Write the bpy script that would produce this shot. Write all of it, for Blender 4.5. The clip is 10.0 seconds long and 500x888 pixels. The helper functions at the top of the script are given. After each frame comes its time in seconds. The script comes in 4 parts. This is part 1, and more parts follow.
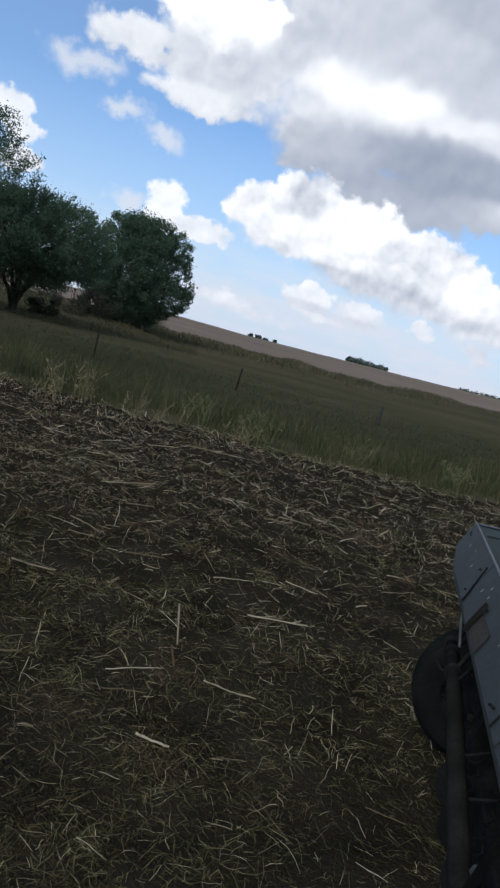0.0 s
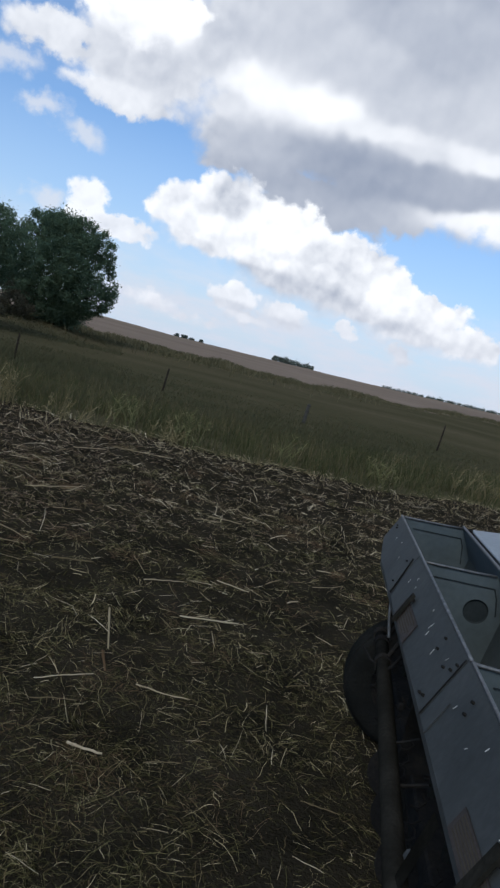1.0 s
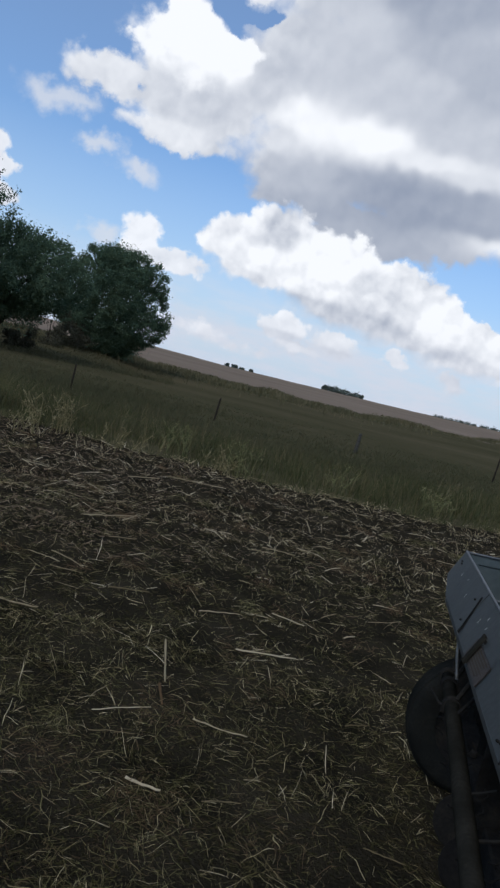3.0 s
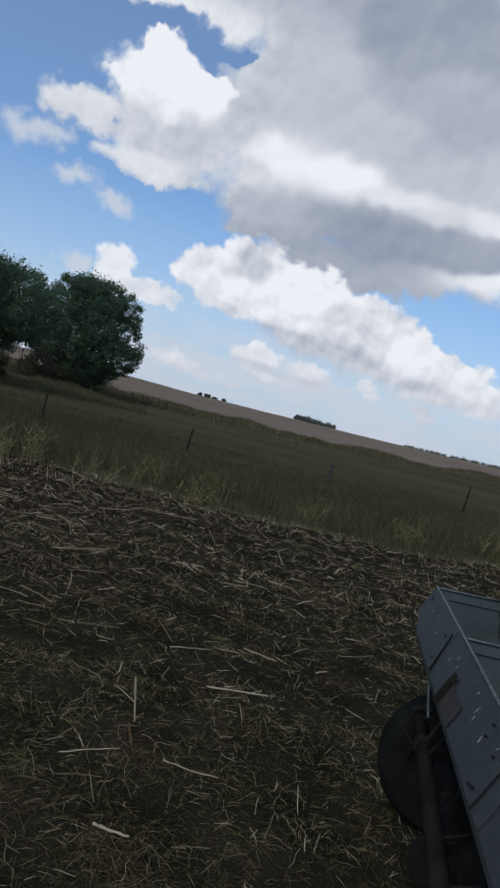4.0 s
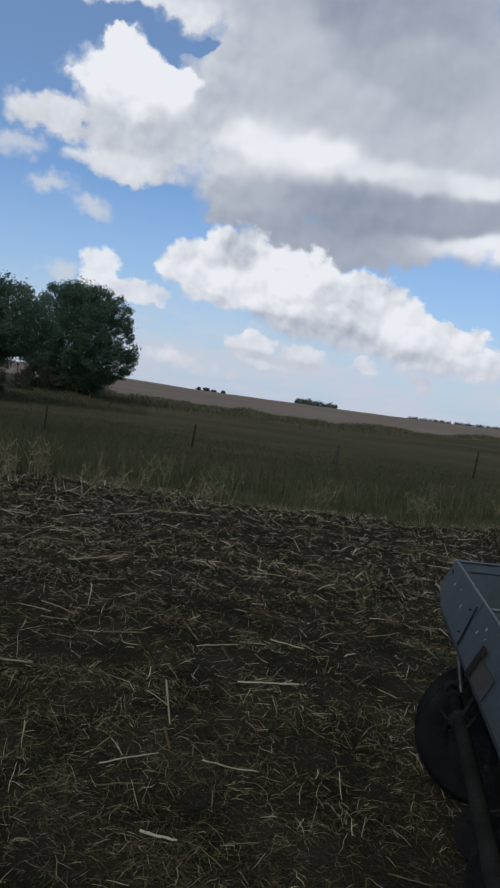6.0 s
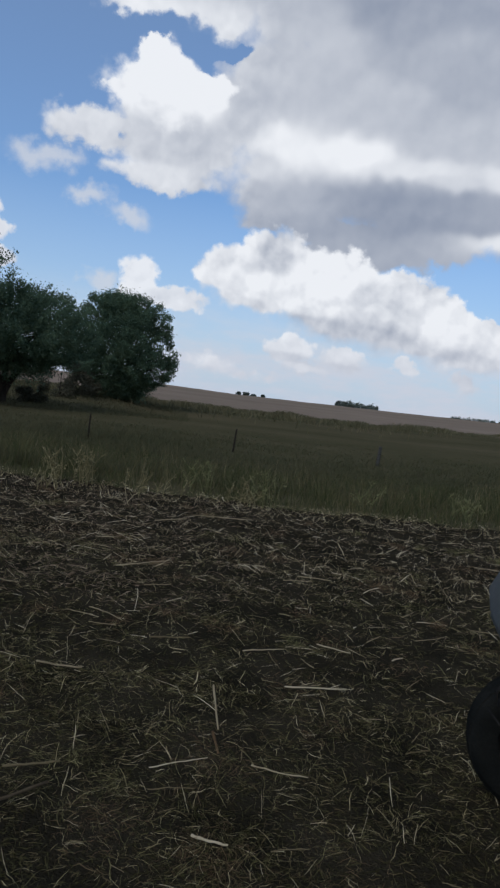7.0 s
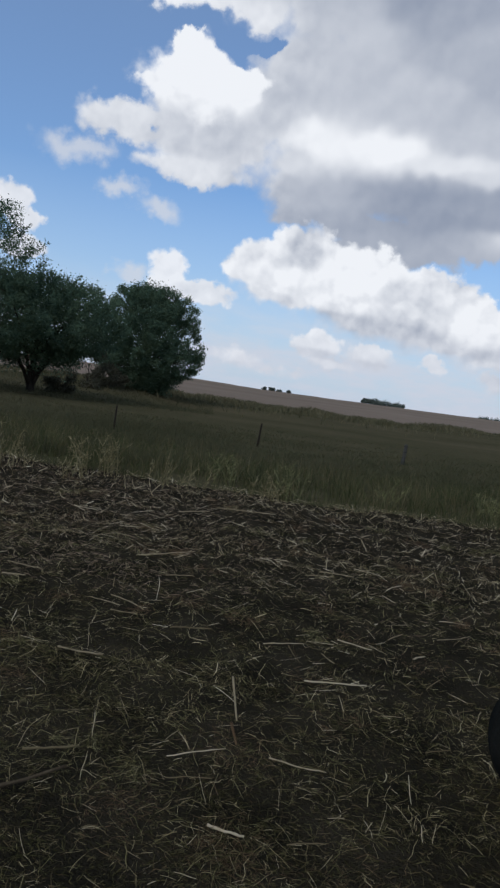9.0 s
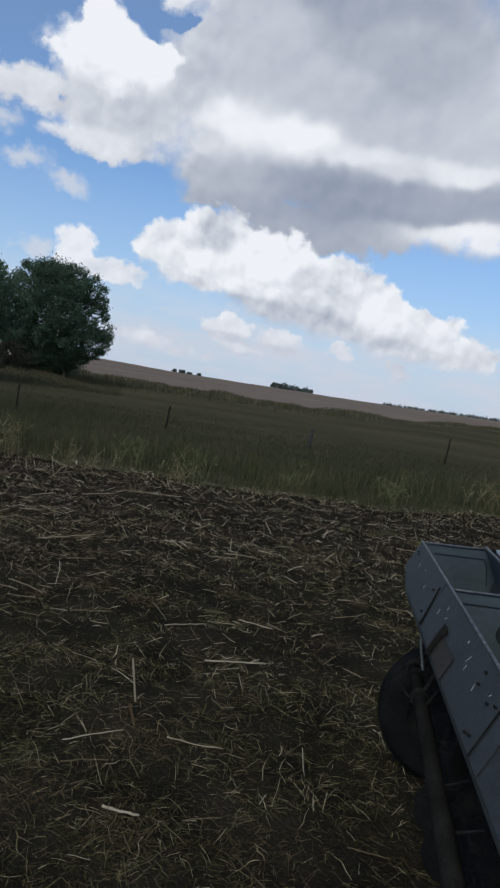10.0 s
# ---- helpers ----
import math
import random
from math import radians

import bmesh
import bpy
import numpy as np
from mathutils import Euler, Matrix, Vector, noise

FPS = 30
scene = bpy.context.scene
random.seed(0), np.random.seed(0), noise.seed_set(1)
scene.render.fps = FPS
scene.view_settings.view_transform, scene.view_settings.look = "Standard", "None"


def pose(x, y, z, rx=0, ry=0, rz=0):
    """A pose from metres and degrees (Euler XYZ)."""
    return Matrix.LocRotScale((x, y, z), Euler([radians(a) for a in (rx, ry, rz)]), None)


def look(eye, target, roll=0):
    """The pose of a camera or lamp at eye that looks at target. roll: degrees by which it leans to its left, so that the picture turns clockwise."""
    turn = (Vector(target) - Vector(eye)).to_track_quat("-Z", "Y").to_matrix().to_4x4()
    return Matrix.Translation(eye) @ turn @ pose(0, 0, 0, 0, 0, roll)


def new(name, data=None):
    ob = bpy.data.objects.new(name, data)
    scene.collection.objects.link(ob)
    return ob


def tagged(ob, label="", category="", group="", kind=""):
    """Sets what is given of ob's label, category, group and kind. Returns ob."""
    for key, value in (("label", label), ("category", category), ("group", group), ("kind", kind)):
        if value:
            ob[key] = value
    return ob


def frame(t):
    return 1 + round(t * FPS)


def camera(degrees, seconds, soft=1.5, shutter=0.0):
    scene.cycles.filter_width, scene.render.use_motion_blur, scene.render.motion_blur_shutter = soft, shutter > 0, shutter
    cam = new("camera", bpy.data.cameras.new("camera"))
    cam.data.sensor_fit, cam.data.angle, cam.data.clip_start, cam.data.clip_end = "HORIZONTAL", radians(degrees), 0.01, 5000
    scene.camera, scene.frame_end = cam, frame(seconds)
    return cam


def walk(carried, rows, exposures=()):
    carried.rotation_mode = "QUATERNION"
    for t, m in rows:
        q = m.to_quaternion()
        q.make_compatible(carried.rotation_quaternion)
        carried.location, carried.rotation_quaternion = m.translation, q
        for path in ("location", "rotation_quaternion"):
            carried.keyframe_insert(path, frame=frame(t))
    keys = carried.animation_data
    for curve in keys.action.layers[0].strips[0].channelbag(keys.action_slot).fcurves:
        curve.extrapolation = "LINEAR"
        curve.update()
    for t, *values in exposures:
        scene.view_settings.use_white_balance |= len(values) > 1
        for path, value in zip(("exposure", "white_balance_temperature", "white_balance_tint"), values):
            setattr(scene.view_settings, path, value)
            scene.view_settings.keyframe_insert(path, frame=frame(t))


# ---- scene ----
cam = camera(39.2, 10.0, soft=2.5)
ROWS = [
    (0.0, 0.066, -0.047, 2.047, -8.65, -14.17, 4.14),
    (0.2, 0.064, -0.035, 2.043, -9.24, -13.39, 4.64),
    (0.5, 0.062, -0.016, 2.036, -8.42, -13.60, 3.56),
    (0.7, 0.064, -0.024, 2.037, -7.60, -13.50, 1.41),
    (1.0, 0.066, -0.037, 2.039, -7.19, -13.83, -1.98),
    (1.2, 0.066, -0.032, 2.035, -8.32, -14.10, -3.20),
    (1.5, 0.066, -0.024, 2.028, -9.63, -14.47, -4.25),
    (1.7, 0.060, -0.024, 2.030, -9.42, -14.60, -5.18),
    (2.0, 0.051, -0.025, 2.034, -8.86, -14.69, -5.67),
    (2.2, 0.040, -0.028, 2.033, -8.04, -14.59, -3.81),
    (2.5, 0.023, -0.033, 2.032, -7.95, -14.70, -1.02),
    (2.7, 0.016, -0.024, 2.035, -7.22, -14.12, 0.90),
    (3.0, 0.005, -0.010, 2.039, -5.81, -13.64, 2.16),
    (3.2, 0.004, -0.012, 2.046, -4.53, -13.88, 0.82),
    (4.3, -0.005, -0.020, 2.087, -2.80, -13.70, -0.43),
    (4.5, -0.007, -0.022, 2.094, -3.32, -11.94, -0.02),
    (4.7, -0.003, -0.022, 2.098, -3.54, -10.35, -0.13),
    (5.0, 0.002, -0.022, 2.104, -3.48, -8.70, -0.33),
    (5.2, 0.001, -0.013, 2.102, -3.58, -8.45, -0.13),
    (5.5, 0.000, -0.000, 2.100, -3.60, -8.00, -0.00),
    (5.7, -0.003, -0.001, 2.101, -3.64, -7.76, -0.16),
    (6.8, -0.017, -0.009, 2.109, -4.09, -6.68, 0.99),
    (7.0, -0.019, -0.010, 2.110, -3.86, -6.40, 3.15),
    (7.2, -0.027, 0.013, 2.097, -4.20, -6.68, 5.41),
    (7.5, -0.038, 0.047, 2.078, -4.71, -7.69, 6.62),
    (7.7, -0.033, 0.032, 2.081, -4.85, -8.61, 5.55),
    (8.0, -0.025, 0.008, 2.084, -4.61, -9.88, 4.27),
    (8.2, -0.017, 0.009, 2.087, -4.68, -9.15, 4.10),
    (8.5, -0.005, 0.010, 2.091, -5.03, -8.58, 4.44),
    (8.7, -0.013, 0.012, 2.088, -5.13, -8.11, 4.57),
    (9.0, -0.024, 0.016, 2.083, -4.51, -7.64, 5.26),
    (9.2, -0.010, 0.017, 2.083, -4.60, -7.44, 3.74),
    (9.5, 0.011, 0.019, 2.083, -4.55, -8.10, -0.48),
    (9.7, 0.017, 0.014, 2.083, -4.83, -8.32, -1.83),
    (10.0, 0.026, 0.008, 2.083, -4.84, -8.89, -2.10),
]
walk(cam, [(t, pose(x, y, z, 90 + pitch, roll, yaw)) for t, x, y, z, pitch, roll, yaw in ROWS],
     [(0.0, 0.13), (2.0, 0.06), (3.2, -0.02), (4.5, -0.20), (7.0, -0.16), (7.6, -0.10), (10.0, -0.13)])

# ---- world, sun ----
SUN_AZ, SUN_EL = -150.0, 42.0
world = bpy.data.worlds.new("sky")
scene.world = world
world.use_nodes = True
WN, WL = world.node_tree.nodes, world.node_tree.links
WN.clear()


def wput(socket, value):
    if isinstance(value, bpy.types.NodeSocket):
        WL.new(value, socket)
    else:
        socket.default_value = value


def wmath(op, a, b=0.0, clamp=False, c=None):
    n = WN.new("ShaderNodeMath")
    n.operation, n.use_clamp = op, clamp
    wput(n.inputs[0], a)
    wput(n.inputs[1], b)
    if c is not None:
        n.inputs[2].default_value = c
    return n.outputs[0]


def wvec(op, a, b=(0, 0, 0), c=(0, 0, 0)):
    n = WN.new("ShaderNodeVectorMath")
    n.operation = op
    wput(n.inputs[0], a)
    wput(n.inputs[1], b)
    if op == "MULTIPLY_ADD":
        wput(n.inputs[2], c)
    return n.outputs["Value"] if op == "LENGTH" else n.outputs[0]


def wmap(value, a, b, c, d, smooth=True):
    n = WN.new("ShaderNodeMapRange")
    n.interpolation_type = "SMOOTHSTEP" if smooth else "LINEAR"
    for k, val in enumerate((value, a, b, c, d)):
        wput(n.inputs[k], val)
    return n.outputs[0]


def wmix(fac, a, b, blend="MIX"):
    n = WN.new("ShaderNodeMix")
    n.data_type, n.blend_type = "RGBA", blend
    wput(n.inputs[0], fac)
    wput(n.inputs[6], a)
    wput(n.inputs[7], b)
    return n.outputs[2]


def wnoise(vector, scale, detail, rough):
    n = WN.new("ShaderNodeTexNoise")
    wput(n.inputs["Vector"], vector)
    for k, val in (("Scale", scale), ("Detail", detail), ("Roughness", rough)):
        n.inputs[k].default_value = val
    return n.outputs


def blobs(place, rows):
    """The height over the edge of the nearest of some ellipses of cloud (azimuth, elevation, half width, half height, weight)."""
    top = -1.0
    for az, el, ra, re, *weight in rows:
        far = wvec("LENGTH", wvec("MULTIPLY_ADD", place, (1 / ra, 1 / re, 0), (-az / ra, -el / re, 0)))
        one = wmath("SUBTRACT", 1.0, far)
        if weight:
            one = wmath("MULTIPLY", one, weight[0])
        top = wmath("SMOOTH_MAX", one, top, c=0.22)
    return top


BANK = [(-13.4, 21.9, 4.0, 2.7), (-17.0, 18.7, 4.6, 1.5), (-10.5, 19.1, 5.5, 3.6), (-11.4, 16.1, 4.6, 1.3), (-2.9, 22.0, 6.6, 4.6),
        (-0.7, 17.0, 6.6, 3.4), (8.3, 22.6, 13, 8.5), (13.8, 16.0, 14, 4), (3.5, 28.6, 14, 4.4), (-1.5, 14.4, 3.6, 1.4), (5.5, 13.0, 5.0, 1.8), (10.0, 13.2, 4.5, 1.4), (6.0, 12.3, 4.0, 1.5), (0.8, 13.4, 2.6, 1.5), (3.2, 12.3, 3.4, 1.7), (-14.0, 27.4, 4.2, 1.2),
        (-8.8, 27.6, 3.6, 1.5), (24.9, 21.2, 12, 9), (18.3, 14.2, 8, 1.3), (20, 47, 75, 19), (60, 25, 30, 14)]
HEAPS = [(-5.4, 9.8, 3.4, 2.3), (-2.2, 10.6, 3.6, 3.0), (2.5, 9.2, 5.0, 2.9), (7.2, 8.8, 4.8, 2.3), (-3.4, 7.9, 4.4, 1.4), (3.4, 6.6, 6.6, 2.2), (9.4, 5.9, 5.2, 2.0),
         (11.4, 7.2, 3.0, 2.2), (14.2, 6.0, 4.0, 1.9), (17.6, 4.6, 4.0, 1.4), (13.0, 4.6, 4.0, 1.4)]
SMALL_HEAPS = [(-13.0, 8.3, 1.6, 2.0), (-10.7, 7.1, 3.8, 1.0), (-0.5, 4.0, 2.2, 1.2), (4.0, 3.7, 2.6, 1.1), (1.0, 2.8, 2.2, 0.8), (-6.6, 2.5, 2.2, 1.0), (-4.6, 1.9, 1.9, 0.7), (-2.2, 1.7, 1.6, 0.6), (8.7, 3.6, 1.0, 0.7), (13.3, 2.8, 1.4, 0.9),
               (-25.2, 11.2, 1.7, 1.6), (-23.7, 10.3, 1.4, 0.9), (-24.0, 8.6, 1.7, 0.9)]
WISPS = [(-17.5, 13.8, 1.5, 0.8), (-14.6, 12.7, 2.2, 0.8), (-16.0, 8.0, 1.5, 0.8), (-21.0, 15.9, 2.4, 1.1), (-19.6, 16.3, 2.0, 0.9)]
TOWER = [(-13.0, 22.5, 3.0, 2.3), (-10.2, 22.4, 3.4, 1.4), (-15.6, 21.4, 2.2, 1.2), (-13.7, 24.2, 1.3, 1.0), (-11.6, 20.4, 2.0, 1.4)]
GAPS = [(-9.0, 25.0, 2.6, 0.7), (-15.5, 18.7, 0.9, 0.5, 0.4)]

# brightness of the cloud at some places (azimuth, elevation, half width, half height, brightness)
TONE_BANK = [(-13.3, 22.9, 2.2, 1.6, 1.15), (-9.8, 22.2, 1.6, 1.0, 1.05), (-17.8, 19.2, 2.6, 0.9, 0.82), (-15.0, 19.0, 2.4, 0.9, 0.68), (-10, 18.6, 2.4, 1.2, 0.64),
             (-12.0, 16.2, 2.5, 0.7, 0.84), (-4.5, 22.6, 3.2, 2.2, 0.60), (-2.2, 19.2, 2.6, 1.2, 0.98), (-5.5, 17.6, 2, 1.0, 0.74), (2.5, 19.2, 2.2, 0.9, 1.0),
             (8, 18.2, 3, 0.5, 0.86), (11.5, 17.6, 2.5, 0.5, 0.74), (16, 17.8, 3, 0.6, 0.88), (6.5, 15.2, 7, 1.5, 0.33), (15, 15.4, 6, 1.0, 0.37), (-1, 15.4, 3, 1.2, 0.50), (18.5, 13.6, 5, 0.6, 0.95)]
TONE_HIGH = [(7.5, 29, 6, 3, 0.35), (11, 25.5, 5, 2.5, 0.46), (4.5, 22.6, 4, 1.4, 0.58), (9.5, 21.2, 4, 1.2, 0.56), (0.5, 26, 3, 2, 0.62), (-8.5, 26.3, 2.5, 1.2, 0.84),
             (-14.5, 26.2, 3, 1, 0.9), (10, 50, 40, 12, 0.42), (21, 26, 4, 3, 0.72), (18, 20.5, 4, 1.4, 0.62)]
TONE_HEAPS = [(-4.7, 11.7, 1.4, 1.2, 0.93), (-6.6, 10.3, 1.5, 1.0, 0.92), (-3.3, 8.9, 1.3, 0.9, 1.02), (-0.2, 12.2, 0.9, 1.0, 0.9), (2.0, 10.1, 2.4, 1.3, 1.12), (5.0, 11.0, 1.6, 0.8, 1.06),
              (5.3, 8.9, 1.3, 0.8, 0.80), (8.9, 9.4, 2.0, 0.8, 0.84), (10.9, 7.2, 1.4, 1.2, 1.06), (0.4, 8.0, 2.0, 0.8, 0.95), (14.5, 6.4, 2.0, 0.7, 0.98), (17.0, 5.4, 2.0, 0.8, 0.92)]
TONE_BASES = [(-2.3, 11.6, 1.3, 1.3, 0.66), (0.0, 6.3, 3.0, 0.5, 0.62), (5.3, 5.9, 3.0, 0.6, 0.58), (-5.2, 7.3, 2.0, 0.5, 0.74), (8.4, 5.2, 2.4, 0.5, 0.62), (7.2, 7.3, 2.0, 0.6, 0.76),
              (13.6, 4.8, 3.0, 0.4, 0.64), (11.5, 4.4, 3.0, 0.5, 0.70)]
TONE_LOW = [(-13.0, 8.9, 1.5, 1.2, 1.08), (-10.2, 6.9, 2.5, 0.6, 0.94), (-0.6, 4.5, 1.6, 0.6, 0.98), (-0.4, 3.4, 2.0, 0.35, 0.74), (4.0, 4.1, 2.0, 0.5, 0.94), (4.2, 3.0, 2.4, 0.35, 0.72), (1.0, 2.9, 1.4, 0.4, 0.90), (1.2, 2.1, 2.0, 0.4, 0.70), (-6.6, 2.8, 2.2, 0.5, 0.92),
            (-4.6, 1.9, 3.0, 0.4, 0.80), (-25.0, 11.0, 2.0, 1.5, 0.98), (-24.0, 8.4, 2.0, 0.6, 0.86), (8.7, 3.8, 1.0, 0.5, 0.94)]
TONE_TOWER = [(-13.0, 23.0, 2.6, 1.8, 1.14), (-9.6, 22.6, 2.0, 1.0, 1.10), (-15.4, 21.6, 1.6, 0.8, 1.0), (-13.4, 20.6, 1.4, 0.6, 0.84), (-10.8, 20.2, 1.6, 0.8, 1.02)]


def tones(place, rows):
    """The brightness at a place, blended from the nearest of some places."""
    total, weights = 0.0, 0.0001
    for az, el, ra, re, bright in rows:
        far = wvec("LENGTH", wvec("MULTIPLY_ADD", place, (1 / ra, 1 / re, 0), (-az / ra, -el / re, 0)))
        w = wmath("POWER", wmath("ADD", far, 0.30), -5.0)
        total = wmath("ADD", total, wmath("MULTIPLY", w, bright))
        weights = wmath("ADD", weights, w)
    return wmath("DIVIDE", total, weights)


way = wvec("NORMALIZE", WN.new("ShaderNodeTexCoord").outputs["Generated"])
split = WN.new("ShaderNodeSeparateXYZ")
WL.new(way, split.inputs[0])
azimuth = wmath("MULTIPLY", wmath("ARCTAN2", split.outputs[0], split.outputs[1]), 57.2958)
height = wmath("MULTIPLY", wmath("ARCSINE", split.outputs[2]), 57.2958)
join = WN.new("ShaderNodeCombineXYZ")
WL.new(azimuth, join.inputs[0])
WL.new(height, join.inputs[1])
big = wnoise(way, 15.0, 2.0, 0.5)[1]
small = wnoise(way, 42.0, 7.0, 0.58)[1]
warp = wvec("MULTIPLY_ADD", big, (4.2, 2.6, 0), (-2.1, -1.3, 0))
warp2 = wvec("MULTIPLY_ADD", small, (3.0, 2.4, 0), (-1.5, -1.2, 0))
place = wvec("ADD", wvec("ADD", join.outputs[0], warp), warp2)
mild = wnoise(way, 24.0, 3.0, 0.45)[1]
softer = wvec("ADD", wvec("ADD", join.outputs[0], warp), wvec("MULTIPLY_ADD", mild, (1.2, 0.8, 0), (-0.6, -0.4, 0)))


def puffs(vector, scale):
    n = WN.new("ShaderNodeTexVoronoi")
    n.feature = "SMOOTH_F1"
    wput(n.inputs["Vector"], vector)
    n.inputs["Scale"].default_value, n.inputs["Smoothness"].default_value = scale, 0.35
    return n.outputs["Distance"]


crumple = wvec("ADD", way, wvec("MULTIPLY_ADD", small, (0.02, 0.02, 0.02), (-0.01, -0.01, -0.01)))
puff = wmath("ADD", wmath("MULTIPLY", puffs(crumple, 34.0), 0.65), wmath("MULTIPLY", puffs(crumple, 85.0), 0.35))
lump = wmath("SUBTRACT", 0.42, puff)
rough = wvec("ADD", wvec("ADD", join.outputs[0], wvec("MULTIPLY", warp, (0.55, 0.55, 0))), wvec("MULTIPLY", warp2, (0.85, 0.85, 0)))
mellow = wvec("ADD", wvec("ADD", join.outputs[0], wvec("MULTIPLY", warp, (0.5, 0.5, 0))), wvec("MULTIPLY", warp2, (0.20, 0.20, 0)))
lit = (-0.007, 0.0, 0.012)
raised = wvec("ADD", crumple, lit)
swell = wmath("ADD", wmath("MULTIPLY", wmath("SUBTRACT", puffs(raised, 34.0), puffs(crumple, 34.0)), 0.65), wmath("MULTIPLY", wmath("SUBTRACT", puffs(raised, 85.0), puffs(crumple, 85.0)), 0.28))
billow = wmath("SUBTRACT", wnoise(way, 9.0, 3.0, 0.45)[0], wnoise(wvec("ADD", way, (-0.010, 0.0, 0.016)), 9.0, 3.0, 0.45)[0])
crisp = wmath("SUBTRACT", wnoise(way, 34.0, 5.0, 0.55)[0], wnoise(wvec("ADD", way, (-0.004, 0.0, 0.007)), 34.0, 5.0, 0.55)[0])
relief = wmath("ADD", wmath("MULTIPLY", crisp, 0.26), wmath("MULTIPLY", swell, 0.55))


def cloud_colour(tone):
    return wmix(wmap(tone, 0.14, 1.0, 0.0, 1.0, False), (1.55, 2.1, 3.3, 1), (9.4, 9.7, 10.25, 1))


gaps = wmap(blobs(place, GAPS), -0.25, 0.5, 0.0, 0.75)
bank = wmap(wmath("SUBTRACT", wmath("ADD", blobs(place, BANK), wmath("MULTIPLY", lump, 0.22)), gaps), -0.18, 0.26, 0.0, 1.0)
bank_tone = wmath("ADD", wmath("ADD", tones(softer, TONE_BANK + TONE_HIGH), wmath("MULTIPLY", billow, 0.35)), wmath("MULTIPLY", relief, wmap(azimuth, -9.0, 0.0, 0.40, 0.12)))
bank_tone = wmath("ADD", bank_tone, 0.01)
tower = wmap(wmath("ADD", blobs(rough, TOWER), wmath("MULTIPLY", lump, 0.5)), -0.06, wmap(height, 19.0, 22.5, 1.1, 0.16), 0.0, 1.0)
tower_tone = wmath("ADD", tones(mellow, TONE_TOWER), wmath("MULTIPLY", relief, 0.6))
over_base = wmath("ADD", height, wmath("MULTIPLY_ADD", azimuth, 0.165, c=-5.3))
heaps = wmap(wmath("ADD", blobs(rough, HEAPS), wmath("MULTIPLY", lump, 0.5)), -0.08, wmap(over_base, 0.0, 2.4, 1.0, 0.14), 0.0, 1.0)
heap_tone = wmath("ADD", wmath("SUBTRACT", tones(mellow, TONE_HEAPS + TONE_BASES), 0.03), wmath("MULTIPLY", relief, 0.75))
low = wmap(wmath("ADD", blobs(rough, SMALL_HEAPS), wmath("MULTIPLY", lump, 0.5)), -0.12, wmap(height, 1.2, 4.4, 0.95, 0.22), 0.0, 0.95)
low_tone = wmath("ADD", wmath("SUBTRACT", tones(mellow, TONE_LOW), 0.08), wmath("MULTIPLY", relief, 0.5))
wisps = wmap(blobs(place, WISPS), -0.3, 0.8, 0.0, 0.75)
veil = wmath("MULTIPLY", wmap(wnoise(wvec("MULTIPLY", way, (1, 1, 3.5)), 9.0, 6.0, 0.6)[0], 0.34, 0.66, 0.25, 0.85), wmap(height, 2.0, 9.0, 1.0, 0.0))
behind = wmap(wmath("ADD", wnoise(way, 3.0, 6.0, 0.6)[0], wmap(split.outputs[1], -0.2, 0.4, 0.0, -0.6)), 0.5, 0.62, 0.0, 0.9)
sky = WN.new("ShaderNodeTexSky")
sky.sky_type, sky.sun_disc, sky.sun_elevation, sky.sun_rotation = "NISHITA", False, radians(SUN_EL), radians(SUN_AZ)
sky.altitude, sky.air_density, sky.dust_density, sky.ozone_density = 300.0, 1.0, 0.6, 2.0
blue = wmix(1.0, sky.outputs[0], (0.70, 1.13, 1.52, 1), "MULTIPLY")
haze = wmap(height, 0.0, 15.0, 0.9, 0.22, False)
clear = wmix(haze, blue, (5.2, 6.4, 8.0, 1))
mist = (6.55, 6.85, 7.9, 1)
final = wmix(wmath("MAXIMUM", wmath("MAXIMUM", wisps, behind), veil), clear, wmix(wmap(height, 1.0, 9.0, 1.0, 0.0), cloud_colour(0.74), mist))
final = wmix(bank, final, cloud_colour(bank_tone))
final = wmix(tower, final, cloud_colour(tower_tone))
final = wmix(heaps, final, wmix(wmap(height, 0.0, 8.0, 0.4, 0.0), cloud_colour(heap_tone), mist))
final = wmix(low, final, wmix(wmap(height, 0.0, 6.0, 0.55, 0.1), cloud_colour(low_tone), mist))
back = WN.new("ShaderNodeBackground")
WL.new(final, back.inputs[0])
back.inputs[1].default_value = 0.10
WL.new(back.outputs[0], WN.new("ShaderNodeOutputWorld").inputs[0])

sun = new("sun", bpy.data.lights.new("sun", "SUN"))
sun.data.energy, sun.data.angle, sun.data.color = 1.3, radians(20), (1.0, 0.99, 0.955)
SA, SE = radians(SUN_AZ), radians(SUN_EL)
sun.matrix_world = look((30 * math.sin(SA) * math.cos(SE), 30 * math.cos(SA) * math.cos(SE), 30 * math.sin(SE)), (0, 0, 0))

# ---- materials ----


